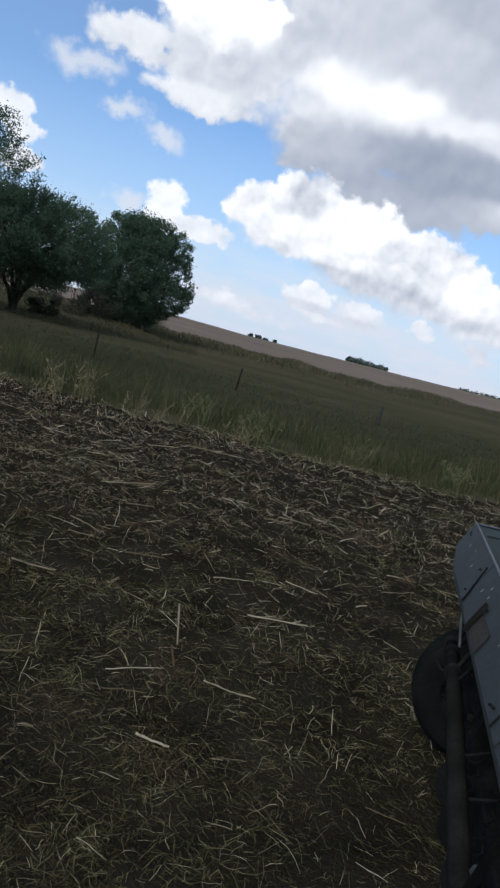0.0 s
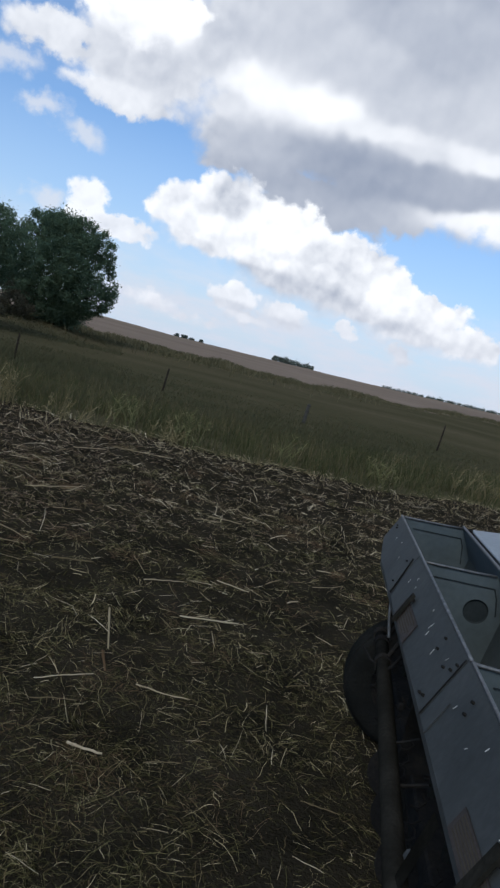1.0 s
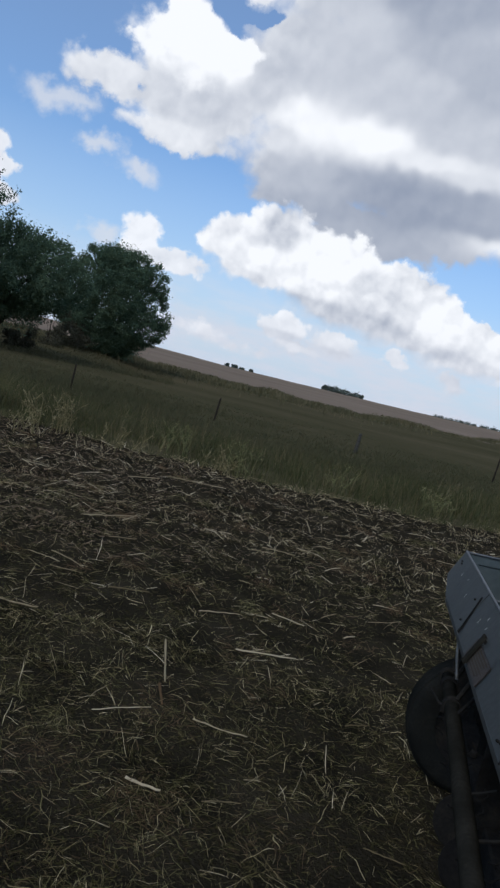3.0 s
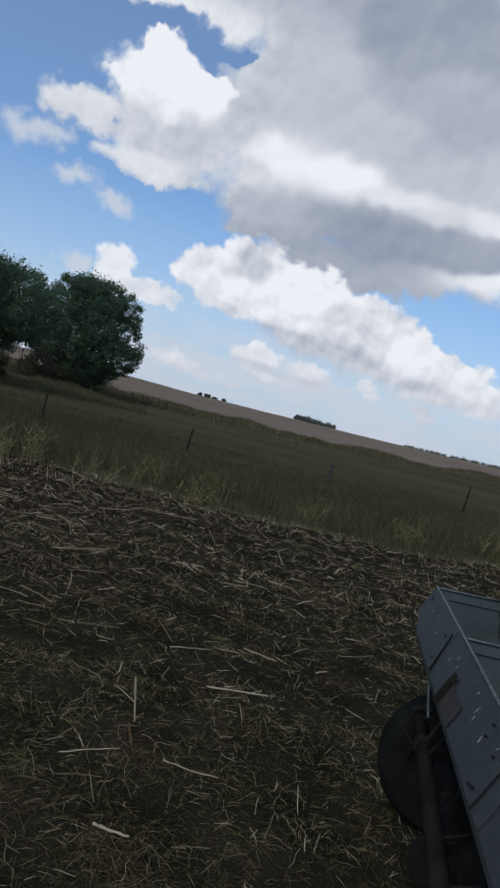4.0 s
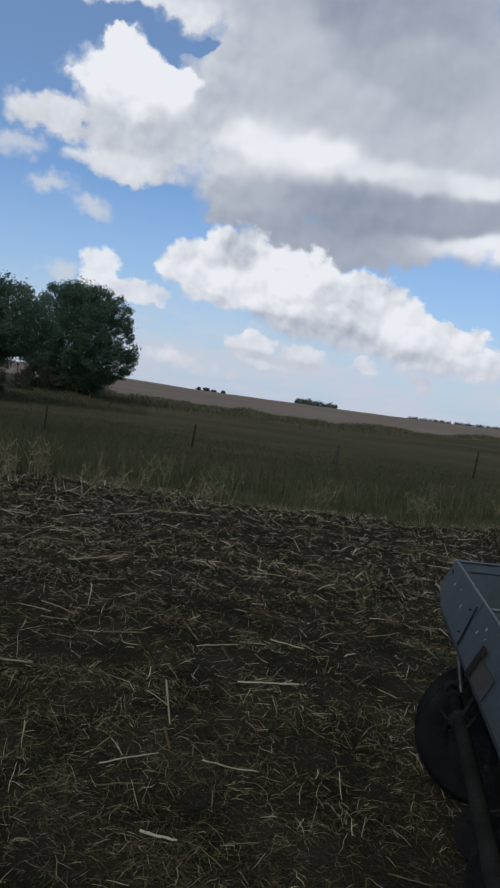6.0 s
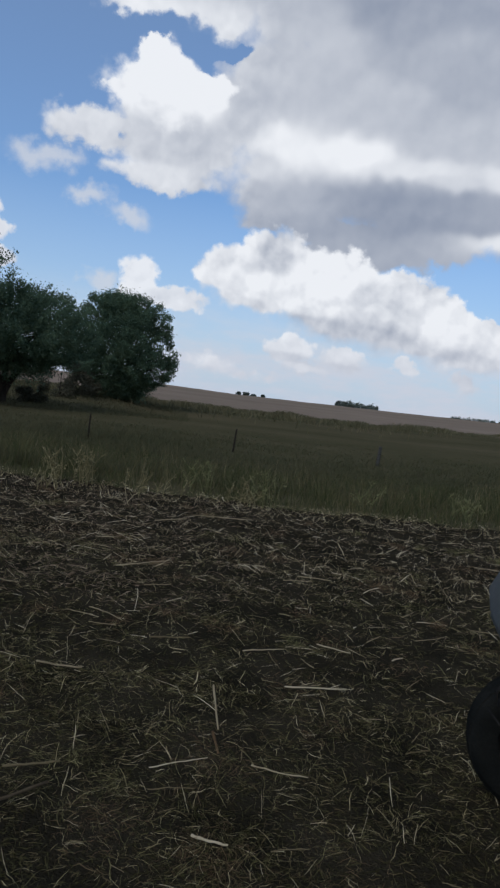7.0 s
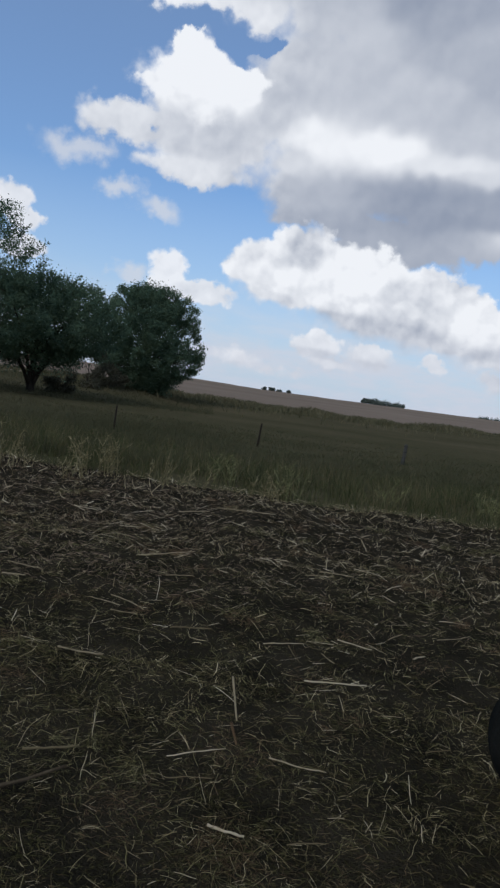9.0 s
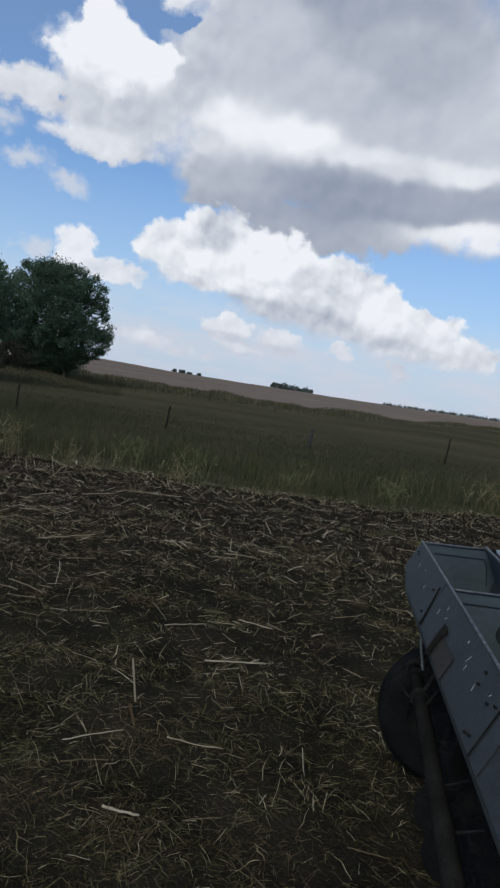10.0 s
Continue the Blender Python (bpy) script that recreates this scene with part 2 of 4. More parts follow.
def material(name, colours, scale=8.0, rough=0.8, metal=0.0, bump=0.2, bump_scale=60.0, by=None, spread=0.0, stretch=(1, 1, 1), translucent=0.0):
    """A procedural surface: a ramp of colours driven by noise at two scales, and by each piece's own random number."""
    m = bpy.data.materials.new(name)
    m.use_nodes = True
    n, l = m.node_tree.nodes, m.node_tree.links
    b = n["Principled BSDF"]
    coord = n.new("ShaderNodeTexCoord")
    mapping = n.new("ShaderNodeMapping")
    mapping.inputs["Scale"].default_value = stretch
    l.new(coord.outputs["Object"], mapping.inputs[0])
    big, fine = n.new("ShaderNodeTexNoise"), n.new("ShaderNodeTexNoise")
    for tex, s, d in ((big, scale, 5.0), (fine, bump_scale, 4.0)):
        l.new(mapping.outputs[0], tex.inputs["Vector"])
        tex.inputs["Scale"].default_value, tex.inputs["Detail"].default_value = s, d
    mix = n.new("ShaderNodeMath")
    mix.operation = "MULTIPLY_ADD"
    l.new(fine.outputs[0], mix.inputs[0])
    mix.inputs[1].default_value = 0.45
    half = n.new("ShaderNodeMath")
    half.operation = "MULTIPLY_ADD"
    l.new(big.outputs[0], half.inputs[0])
    half.inputs[1].default_value, half.inputs[2].default_value = 0.9, -0.18
    l.new(half.outputs[0], mix.inputs[2])
    value = mix.outputs[0]
    if by:
        source = n.new("ShaderNodeNewGeometry" if by == "island" else "ShaderNodeObjectInfo")
        add = n.new("ShaderNodeMath")
        add.operation = "MULTIPLY_ADD"
        l.new(source.outputs["Random Per Island" if by == "island" else "Random"], add.inputs[0])
        add.inputs[1].default_value = spread
        shift = n.new("ShaderNodeMath")
        shift.operation = "MULTIPLY_ADD"
        l.new(value, shift.inputs[0])
        shift.inputs[1].default_value, shift.inputs[2].default_value = 1 - spread, 0.0
        l.new(shift.outputs[0], add.inputs[2])
        value = add.outputs[0]
    ramp = n.new("ShaderNodeValToRGB")
    l.new(value, ramp.inputs[0])
    el = ramp.color_ramp.elements
    while len(el) < len(colours):
        el.new(0.5)
    for k, c in enumerate(colours):
        el[k].position = (0.18 + 0.64 * k / max(1, len(colours) - 1)) if spread < 0.65 else (0.10 + 0.86 * k / (len(colours) - 1))
        el[k].color = (*c, 1)
    l.new(ramp.outputs[0], b.inputs["Base Color"])
    b.inputs["Roughness"].default_value, b.inputs["Metallic"].default_value = rough, metal
    if metal or rough < 0.5:
        vary = n.new("ShaderNodeMapRange")
        l.new(big.outputs[0], vary.inputs[0])
        vary.inputs[1].default_value, vary.inputs[2].default_value = 0.3, 0.7
        vary.inputs[3].default_value, vary.inputs[4].default_value = rough - 0.1, rough + 0.12
        l.new(vary.outputs[0], b.inputs["Roughness"])
    if bump:
        bp = n.new("ShaderNodeBump")
        bp.inputs["Strength"].default_value, bp.inputs["Distance"].default_value = bump, 0.02
        l.new(fine.outputs[0], bp.inputs["Height"])
        l.new(bp.outputs[0], b.inputs["Normal"])
    if translucent:
        b.inputs["Specular IOR Level"].default_value = 0.0
        tr = n.new("ShaderNodeBsdfTranslucent")
        l.new(ramp.outputs[0], tr.inputs[0])
        ms = n.new("ShaderNodeMixShader")
        ms.inputs[0].default_value = translucent
        l.new(b.outputs[0], ms.inputs[1])
        l.new(tr.outputs[0], ms.inputs[2])
        l.new(ms.outputs[0], n["Material Output"].inputs[0])
    elif not metal:
        b.inputs["Specular IOR Level"].default_value = 0.0 if rough >= 0.75 else 0.25
    return m


SOIL = material("dark_field_soil", [(0.009, 0.0077, 0.0057), (0.017, 0.0145, 0.0102), (0.029, 0.0241, 0.0163), (0.050, 0.0405, 0.0270)], 1.7, 0.95, bump=1.0, bump_scale=55)
MEADOW = material("pasture_sward", [(0.044, 0.043, 0.021), (0.062, 0.056, 0.030), (0.083, 0.070, 0.040), (0.108, 0.088, 0.053)], 0.11, 0.95, bump=0.4, bump_scale=3.5, stretch=(0.55, 1, 1))
RIPE = material("ripe_field", [(0.15, 0.115, 0.086), (0.21, 0.160, 0.119), (0.265, 0.206, 0.156)], 0.02, 0.95, bump=0.5, bump_scale=0.6, stretch=(0.3, 1, 1))
STRAW = material("straw", [(0.056, 0.0445, 0.020), (0.116, 0.092, 0.043), (0.203, 0.162, 0.079), (0.33, 0.265, 0.138), (0.54, 0.442, 0.25), (0.82, 0.70, 0.46)], 1.2, 0.8, bump=0, bump_scale=90, by="island", spread=0.8)
BRIGHT = material("bleached_straw", [(0.22, 0.168, 0.098), (0.38, 0.300, 0.185), (0.56, 0.46, 0.30), (0.78, 0.67, 0.48)], 1.2, 0.8, bump=0, bump_scale=90, by="island", spread=0.8)
TAN = material("tan_straw", [(0.078, 0.055, 0.033), (0.160, 0.116, 0.070), (0.28, 0.207, 0.128), (0.44, 0.338, 0.215), (0.64, 0.515, 0.345), (0.84, 0.71, 0.51)], 1.2, 0.8, bump=0, bump_scale=90, by="island", spread=0.8)
OLIVE = material("olive_straw", [(0.032, 0.0305, 0.012), (0.064, 0.0595, 0.024), (0.115, 0.104, 0.042), (0.19, 0.168, 0.074), (0.40, 0.342, 0.172)], 1.0, 0.8, bump=0, bump_scale=90, by="island", spread=0.75)
CHAFF = material("fine_chaff", [(0.025, 0.0188, 0.0096), (0.052, 0.039, 0.0192), (0.094, 0.070, 0.0355), (0.165, 0.126, 0.066)], 0.8, 0.85, bump=0, bump_scale=90, by="island", spread=0.66)
# darker, greener litter strewn over the nearer part of the field
MOSSY = material("dark_olive_litter", [(0.017, 0.0155, 0.0065), (0.036, 0.0325, 0.013), (0.066, 0.058, 0.023), (0.12, 0.102, 0.042)], 0.8, 0.85, bump=0, bump_scale=90, by="island", spread=0.66)
LITTER = material("pale_leaf_litter", [(0.080, 0.054, 0.034), (0.150, 0.105, 0.067), (0.24, 0.174, 0.114), (0.38, 0.288, 0.196)], 0.8, 0.85, bump=0, bump_scale=90, by="island", spread=0.66)
RUSSET = material("russet_dead_weed", [(0.040, 0.024, 0.013), (0.085, 0.052, 0.028), (0.15, 0.096, 0.052), (0.25, 0.17, 0.095)], 1.0, 0.85, bump=0, bump_scale=90, by="island", spread=0.66)
BRANCH = material("brown_branch", [(0.05, 0.037, 0.023), (0.085, 0.064, 0.04), (0.13, 0.10, 0.064)], 14.0, 0.8, bump=0.3, bump_scale=120)
STALK = material("corn_stalk", [(0.21, 0.162, 0.095), (0.37, 0.295, 0.18), (0.56, 0.465, 0.31)], 14.0, 0.75, bump=0.3, bump_scale=120, by="object", spread=0.6, stretch=(1, 1, 0.15))
DULL = material("dull_stalk", [(0.075, 0.057, 0.030), (0.13, 0.10, 0.054), (0.20, 0.158, 0.09)], 14.0, 0.75, bump=0.3, bump_scale=120, by="object", spread=0.5, stretch=(1, 1, 0.15))
HUSK = material("corn_husk", [(0.06, 0.036, 0.02), (0.11, 0.068, 0.036), (0.18, 0.12, 0.068)], 12.0, 0.75, bump=0.3, bump_scale=90)
GRASS = material("tall_grass", [(0.038, 0.048, 0.020), (0.066, 0.072, 0.031), (0.106, 0.099, 0.046), (0.178, 0.147, 0.079)], 0.35, 0.8, bump=0, by="island", spread=0.5, translucent=0.3)
PASTURE = material("pasture_blades", [(0.060, 0.067, 0.033), (0.084, 0.083, 0.043), (0.110, 0.100, 0.056), (0.147, 0.123, 0.073)], 0.09, 0.85, bump=0, by="island", spread=0.12, translucent=0.5)
DRY = material("dry_grass", [(0.085, 0.072, 0.035), (0.15, 0.125, 0.064), (0.27, 0.22, 0.125)], 1.0, 0.8, bump=0, by="island", spread=0.6, translucent=0.2)
WEED = material("dry_weed_stem", [(0.11, 0.092, 0.045), (0.20, 0.165, 0.085), (0.33, 0.275, 0.16)], 3.0, 0.8, bump=0, by="island", spread=0.6)
GREENWEED = material("green_weed_stem", [(0.09, 0.095, 0.04), (0.16, 0.155, 0.072), (0.26, 0.235, 0.12)], 3.0, 0.8, bump=0, by="island", spread=0.6)
MAIZE = material("far_maize_strip", [(0.070, 0.070, 0.036), (0.118, 0.106, 0.058), (0.19, 0.157, 0.092)], 0.12, 0.9, bump=0, by="island", spread=0.4, translucent=0.3)
LEAF = material("tree_leaves", [(0.056, 0.088, 0.060), (0.083, 0.126, 0.081), (0.116, 0.164, 0.100), (0.152, 0.204, 0.120)], 0.4, 0.75, bump=0, by="island", spread=0.35, translucent=0.35)
BRUSH = material("bush_leaves", [(0.055, 0.055, 0.038), (0.080, 0.076, 0.052), (0.112, 0.100, 0.068)], 0.6, 0.8, bump=0, by="island", spread=0.4, translucent=0.25)
# leaves of distant trees, with the haze before them mixed into the colour
FARLEAF = material("hazed_far_leaves", [(0.085, 0.10, 0.09), (0.115, 0.135, 0.112), (0.15, 0.172, 0.138)], 0.4, 0.8, bump=0, by="island", spread=0.5)
BARK = material("bark", [(0.02, 0.016, 0.013), (0.045, 0.036, 0.028), (0.08, 0.065, 0.05)], 5.0, 0.9, bump=0.8, bump_scale=25, stretch=(1, 1, 0.3))
POST = material("post_wood", [(0.015, 0.012, 0.010), (0.035, 0.028, 0.022), (0.06, 0.05, 0.04)], 9.0, 0.85, bump=0.5, bump_scale=60, stretch=(1, 1, 0.2))
GREYPOST = material("weathered_post", [(0.045, 0.042, 0.036), (0.075, 0.07, 0.06), (0.11, 0.10, 0.088)], 9.0, 0.85, bump=0.5, bump_scale=60, stretch=(1, 1, 0.2))
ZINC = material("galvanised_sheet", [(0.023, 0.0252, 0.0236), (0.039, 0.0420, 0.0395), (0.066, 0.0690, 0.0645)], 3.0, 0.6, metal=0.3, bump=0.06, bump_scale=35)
# the sky's sheen on the upturned lid is put into this lighter colour
LID = material("sky_sheen_lid_sheet", [(0.14, 0.160, 0.172), (0.20, 0.225, 0.238), (0.26, 0.288, 0.30)], 4.0, 0.5, metal=0.2, bump=0.05, bump_scale=30)
# inner walls of the hopper, lighter than the outer front sheets
ZINC_IN = material("inner_sheet", [(0.042, 0.055, 0.057), (0.066, 0.084, 0.086), (0.094, 0.115, 0.117)], 3.0, 0.68, metal=0.1, bump=0.06, bump_scale=30)
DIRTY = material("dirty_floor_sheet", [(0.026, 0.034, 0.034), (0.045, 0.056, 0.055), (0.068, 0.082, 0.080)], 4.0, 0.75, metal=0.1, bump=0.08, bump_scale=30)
EDGE = material("bare_steel_edge", [(0.06, 0.062, 0.062), (0.12, 0.122, 0.12), (0.24, 0.24, 0.235)], 30.0, 0.55, metal=0.6, bump=0.2, bump_scale=90)
IRON = material("dark_iron", [(0.009, 0.009, 0.009), (0.018, 0.017, 0.0155), (0.034, 0.029, 0.023)], 9.0, 0.8, bump=0.3, bump_scale=60)
PAINT = material("worn_olive_paint", [(0.011, 0.0105, 0.0082), (0.019, 0.0178, 0.0140), (0.034, 0.0308, 0.0245)], 7.0, 0.78, bump=0.25, bump_scale=70)
RUBBER = material("tyre_rubber", [(0.008, 0.0085, 0.008), (0.013, 0.0135, 0.012), (0.023, 0.022, 0.019)], 6.0, 0.9, bump=0.3, bump_scale=60)
DECAL = material("faded_red_plate", [(0.025, 0.020, 0.0175), (0.039, 0.0305, 0.026), (0.058, 0.046, 0.039)], 16.0, 0.7, bump=0.15, bump_scale=80)
INK = material("plate_print", [(0.050, 0.042, 0.032), (0.08, 0.068, 0.050)], 20.0, 0.8, bump=0)
HOLE = material("dark_hole_and_crease", [(0.020, 0.025, 0.026), (0.034, 0.041, 0.041)], 12.0, 0.8, bump=0.1)
PALE = material("pale_dash_surface", [(0.55, 0.53, 0.48), (0.75, 0.72, 0.66)], 20.0, 0.6, bump=0)

# ---- mesh helpers ----


def mesh_object(name, bm, mat, parent=None, label="", smooth=False):
    me = bpy.data.meshes.new(name)
    bm.normal_update()
    bm.to_mesh(me)
    bm.free()
    for m in mat if isinstance(mat, (list, tuple)) else [mat]:
        me.materials.append(m)
    if smooth:
        me.polygons.foreach_set("use_smooth", [True] * len(me.polygons))
    ob = new(name, me)
    ob.parent = parent
    if label:
        ob["label"] = label
    return ob


def part(name, bm, mat, parent, label="", smooth=False):
    return mesh_object(name, bm, mat, parent, label, smooth)


def box(size, centre=(0, 0, 0), bevel=0.004, turn=None, bm=None):
    bm = bm or bmesh.new()
    made = bmesh.ops.create_cube(bm, size=1.0)["verts"]
    bmesh.ops.scale(bm, vec=size, verts=made)
    if bevel:
        edges = list({e for v in made for e in v.link_edges})
        made = list({v for f in bmesh.ops.bevel(bm, geom=edges, offset=bevel, segments=1, affect="EDGES")["faces"] for v in f.verts} | {v for v in made if v.is_valid})
    m = Matrix.Translation(centre) @ (turn or Matrix())
    bmesh.ops.transform(bm, matrix=m, verts=made)
    return bm


def tube(points, radius, sides=10, bm=None, taper=None, cap=True):
    """A round bar through some points."""
    bm = bm or bmesh.new()
    pts = [Vector(p) for p in points]
    rings = []
    side = None
    for k, p in enumerate(pts):
        d = (pts[min(k + 1, len(pts) - 1)] - pts[max(k - 1, 0)]).normalized()
        if side is None:
            side = d.orthogonal().normalized()
        side = (side - d * side.dot(d)).normalized()
        up = d.cross(side)
        r = taper[k] if taper else radius
        rings.append([bm.verts.new(p + r * (side * math.cos(2 * math.pi * j / sides) + up * math.sin(2 * math.pi * j / sides))) for j in range(sides)])
    for a, b in zip(rings, rings[1:]):
        for j in range(sides):
            bm.faces.new((a[j], a[(j + 1) % sides], b[(j + 1) % sides], b[j]))
    if cap:
        bm.faces.new(rings[0][::-1])
        bm.faces.new(rings[-1])
    return bm


def lathe(profile, axis="Y", steps=40, bm=None, centre=(0, 0, 0)):
    """A turned body: profile of (radius, along) round an axis."""
    bm = bm or bmesh.new()
    rings = []
    for k in range(steps):
        a = 2 * math.pi * k / steps
        row = []
        for r, s in profile:
            p = (r * math.cos(a), s, r * math.sin(a)) if axis == "Y" else (r * math.cos(a), r * math.sin(a), s)
            row.append(bm.verts.new(Vector(p) + Vector(centre)))
        rings.append(row)
    for k in range(steps):
        a, b = rings[k], rings[(k + 1) % steps]
        for j in range(len(profile) - 1):
            bm.faces.new((a[j], b[j], b[j + 1], a[j + 1]))
    bmesh.ops.recalc_face_normals(bm, faces=bm.faces)
    return bm


def slab(p, q, y0, y1, thick=0.003, bm=None):
    """A sheet between two points (x, z) of a section, from y0 to y1, with thickness."""
    bm = bm or bmesh.new()
    p, q = Vector((p[0], 0, p[1])), Vector((q[0], 0, q[1]))
    n = (q - p).cross(Vector((0, 1, 0))).normalized() * thick
    vs = [bm.verts.new(c + Vector((0, y, 0)) + o) for o in (n * 0, n) for c, y in ((p, y0), (q, y0), (q, y1), (p, y1))]
    for f in ((0, 1, 2, 3), (7, 6, 5, 4), (0, 4, 5, 1), (1, 5, 6, 2), (2, 6, 7, 3), (3, 7, 4, 0)):
        bm.faces.new([vs[k] for k in f])
    bmesh.ops.recalc_face_normals(bm, faces=bm.faces)
    return bm


def stuff(name, verts, faces, mat, label, category):
    me = bpy.data.meshes.new(name)
    v, f = np.asarray(verts, dtype=np.float32), np.asarray(faces, dtype=np.int32)
    me.vertices.add(len(v))
    me.vertices.foreach_set("co", v.ravel())
    k = f.shape[1]
    me.loops.add(f.size)
    me.loops.foreach_set("vertex_index", f.ravel())
    me.polygons.add(len(f))
    me.polygons.foreach_set("loop_start", np.arange(0, f.size, k, dtype=np.int32))
    me.update(calc_edges=True)
    me.materials.append(mat)
    return tagged(new(name, me), label, category, kind="stuff")


# ---- ground ----


def step(a, b, x):
    t = np.clip((x - a) / (b - a), 0, 1)
    return t * t * (3 - 2 * t)


def waves(x, y, size, seed=0):
    """A smooth random surface, about -1 to 1."""
    r = np.random.default_rng(seed)
    out = np.zeros_like(np.asarray(x, dtype=float))
    for k in range(9):
        a, w, ph = r.uniform(0, 2 * np.pi), r.uniform(0.6, 1.7) / size, r.uniform(0, 6.3)
        out += np.sin(2 * np.pi * w * (x * np.cos(a) + y * np.sin(a)) + ph)
    return out / 4.0


def edge_of_field(x):
    return 13.9 + 0.05 * x + 0.022 * np.clip(x, -9, 9) ** 2 + 0.25 * waves(x, 0 * np.asarray(x), 3.0, 3)


def land(x, y):
    """Height of the open land, without clods."""
    x, y = np.asarray(x, dtype=float), np.asarray(y, dtype=float)
    r, az = np.hypot(x, y), np.degrees(np.arctan2(x, np.maximum(y, 1e-6)))
    z = 0.55 * step(45, 66, r) * step(-10, -15, az) * (y > 0)
    z = z + 0.22 * waves(x, y, 30.0, 5) * step(18, 60, r)
    crest = 2.5 + 1.5 * step(-2, -14, az) + 0.8 * step(12, 24, az)
    z = z + crest * step(100, 420, r) - 6.0 * step(440, 1200, r)
    return z


def clods(x, y):
    near = step(-14, -8, -np.hypot(x, y - 5)) + 0.25
    inside = step(0.3, -0.3, y - edge_of_field(x))
    return inside * near * (-0.02 + 0.018 * waves(x, y, 0.9, 11) + 0.012 * waves(x, y, 0.35, 12) + 0.008 * waves(x, y, 0.16, 13))


def height_at(x, y):
    return land(x, y) + clods(x, y)


def spread_axis(lo, hi, fine, reach, back):
    mid = list(np.arange(lo, hi + fine / 2, fine))
    out, s = [], fine
    p = hi
    while p < reach:
        s *= 1.08
        p += s
        out.append(p)
    left, s, p = [], fine, lo
    while p > -reach:
        s *= back
        p -= s
        left.append(p)
    return np.array(left[::-1] + mid + out)


GX, GY = spread_axis(-8, 9, 0.08, 4000, 1.08), spread_axis(1.0, 16.0, 0.08, 4000, 1.2)
XX, YY = np.meshgrid(GX, GY)
ZZ = height_at(XX, YY)
NX, NY = len(GX), len(GY)
IDX = np.arange(NX * NY).reshape(NY, NX)
QUADS = np.stack([IDX[:-1, :-1], IDX[:-1, 1:], IDX[1:, 1:], IDX[1:, :-1]], -1).reshape(-1, 4)
ground = stuff("ground", np.stack([XX, YY, ZZ], -1).reshape(-1, 3), QUADS, SOIL, "dark tilled soil running into green pasture and a ripe tan field", "ground")
ground["kind"] = "structure"
ground.data.materials.append(MEADOW)
ground.data.materials.append(RIPE)
CX, CY = (XX[:-1, :-1] + XX[1:, 1:]).ravel() / 2, (YY[:-1, :-1] + YY[1:, 1:]).ravel() / 2


def strip_distance(az):
    return 82 + 22 * step(4, 14, az) + 80 * step(11, 25, az)


CAZ = np.degrees(np.arctan2(CX, np.maximum(CY, 1e-6)))
ZONE = np.where(CY < edge_of_field(CX), 0, np.where(np.hypot(CX, CY) < strip_distance(CAZ), 1, 2))
ground.data.polygons.foreach_set("material_index", ZONE.astype(np.int32))
ground.data.polygons.foreach_set("use_smooth", np.ones(len(ZONE), dtype=bool))


def straws(name, xy, length, width, mat, label, lift=0.02, tilt=0.12, bend=0.12, seed=1, flat=False):
    """Loose straws lying on the soil: thin bent ridged rods, or curled strips of leaf."""
    r = np.random.default_rng(seed)
    n = len(xy)
    yaw, slope = r.uniform(0, 2 * np.pi, n), r.normal(0, tilt, n)
    d = np.stack([np.cos(yaw) * np.cos(slope), np.sin(yaw) * np.cos(slope), np.sin(slope)], 1)
    s = np.stack([-np.sin(yaw), np.cos(yaw), np.zeros(n)], 1)
    up = np.array([0, 0, 1.0])
    mid = np.stack([xy[:, 0], xy[:, 1], height_at(xy[:, 0], xy[:, 1]) + np.abs(np.sin(slope)) * length / 2 * 0.85 + r.uniform(0.0, lift, n)], 1)
    bow, sway, rise = r.normal(0, bend, n) * length, r.normal(0, bend * 0.6, n) * length, np.abs(r.normal(0, bend * 0.5, n)) * length
    roll = r.normal(0, 0.8, n)
    rings = []
    for k, w in ((-0.5, 0.7), (-0.17, 1.0), (0.17, 0.95), (0.5, 0.55)):
        p = mid + d * (k * length)[:, None] + s * (bow * (1 - 4 * k * k) + sway * math.sin(6.3 * k))[:, None] + up * (rise * (1 - 4 * k * k))[:, None]
        h = (width * w / 2)[:, None]
        if flat:
            g = s * np.cos(roll + 1.2 * k)[:, None] + up * np.sin(roll + 1.2 * k)[:, None]
            rings.append(np.stack([p - g * h, p + g * h], 1))
        else:
            rings.append(np.stack([p - s * h, p + s * h, p + up * 1.2 * h], 1))
    m = 2 if flat else 3
    v = np.stack(rings, 1).reshape(-1, 3)
    f = np.array([(a * m + j, a * m + (j + 1) % m, a * m + m + (j + 1) % m, a * m + m + j) for a in range(3) for j in ((0,) if flat else (1, 2))])
    faces = (np.arange(n)[:, None, None] * 4 * m + f[None]).reshape(-1, 4)
    return stuff(name, v, faces, mat, label, "straw")


def scatter(n, y0, y1, seed, patchy=0.5, size=1.6):
    r = np.random.default_rng(seed)
    y = r.uniform(y0, y1, n * 3)
    x = r.uniform(-1, 1, n * 3) * (0.64 * y + 1.6)
    heaped = 0.7 * waves(x, y * 0.7, size, 21) + 0.3 * waves(x, y * 0.6, size * 3.4, 22)
    # fewer straws next to the drill stand in for the shade on the soil
    shade_thinning = np.exp(-((x - 0.62 - 0.16 * (y - 1.5)) / 0.45) ** 2) * step(3.7, 2.8, y)
    keep = (r.uniform(0, 1, n * 3) < np.clip(1 - patchy + patchy * 1.5 * heaped, 0.04, 1) * (1 - 0.7 * shade_thinning)) & (y < edge_of_field(x) + r.normal(0.1, 0.25, n * 3)) & (x < 9)
    return np.stack([x[keep], y[keep]], 1)[:n]


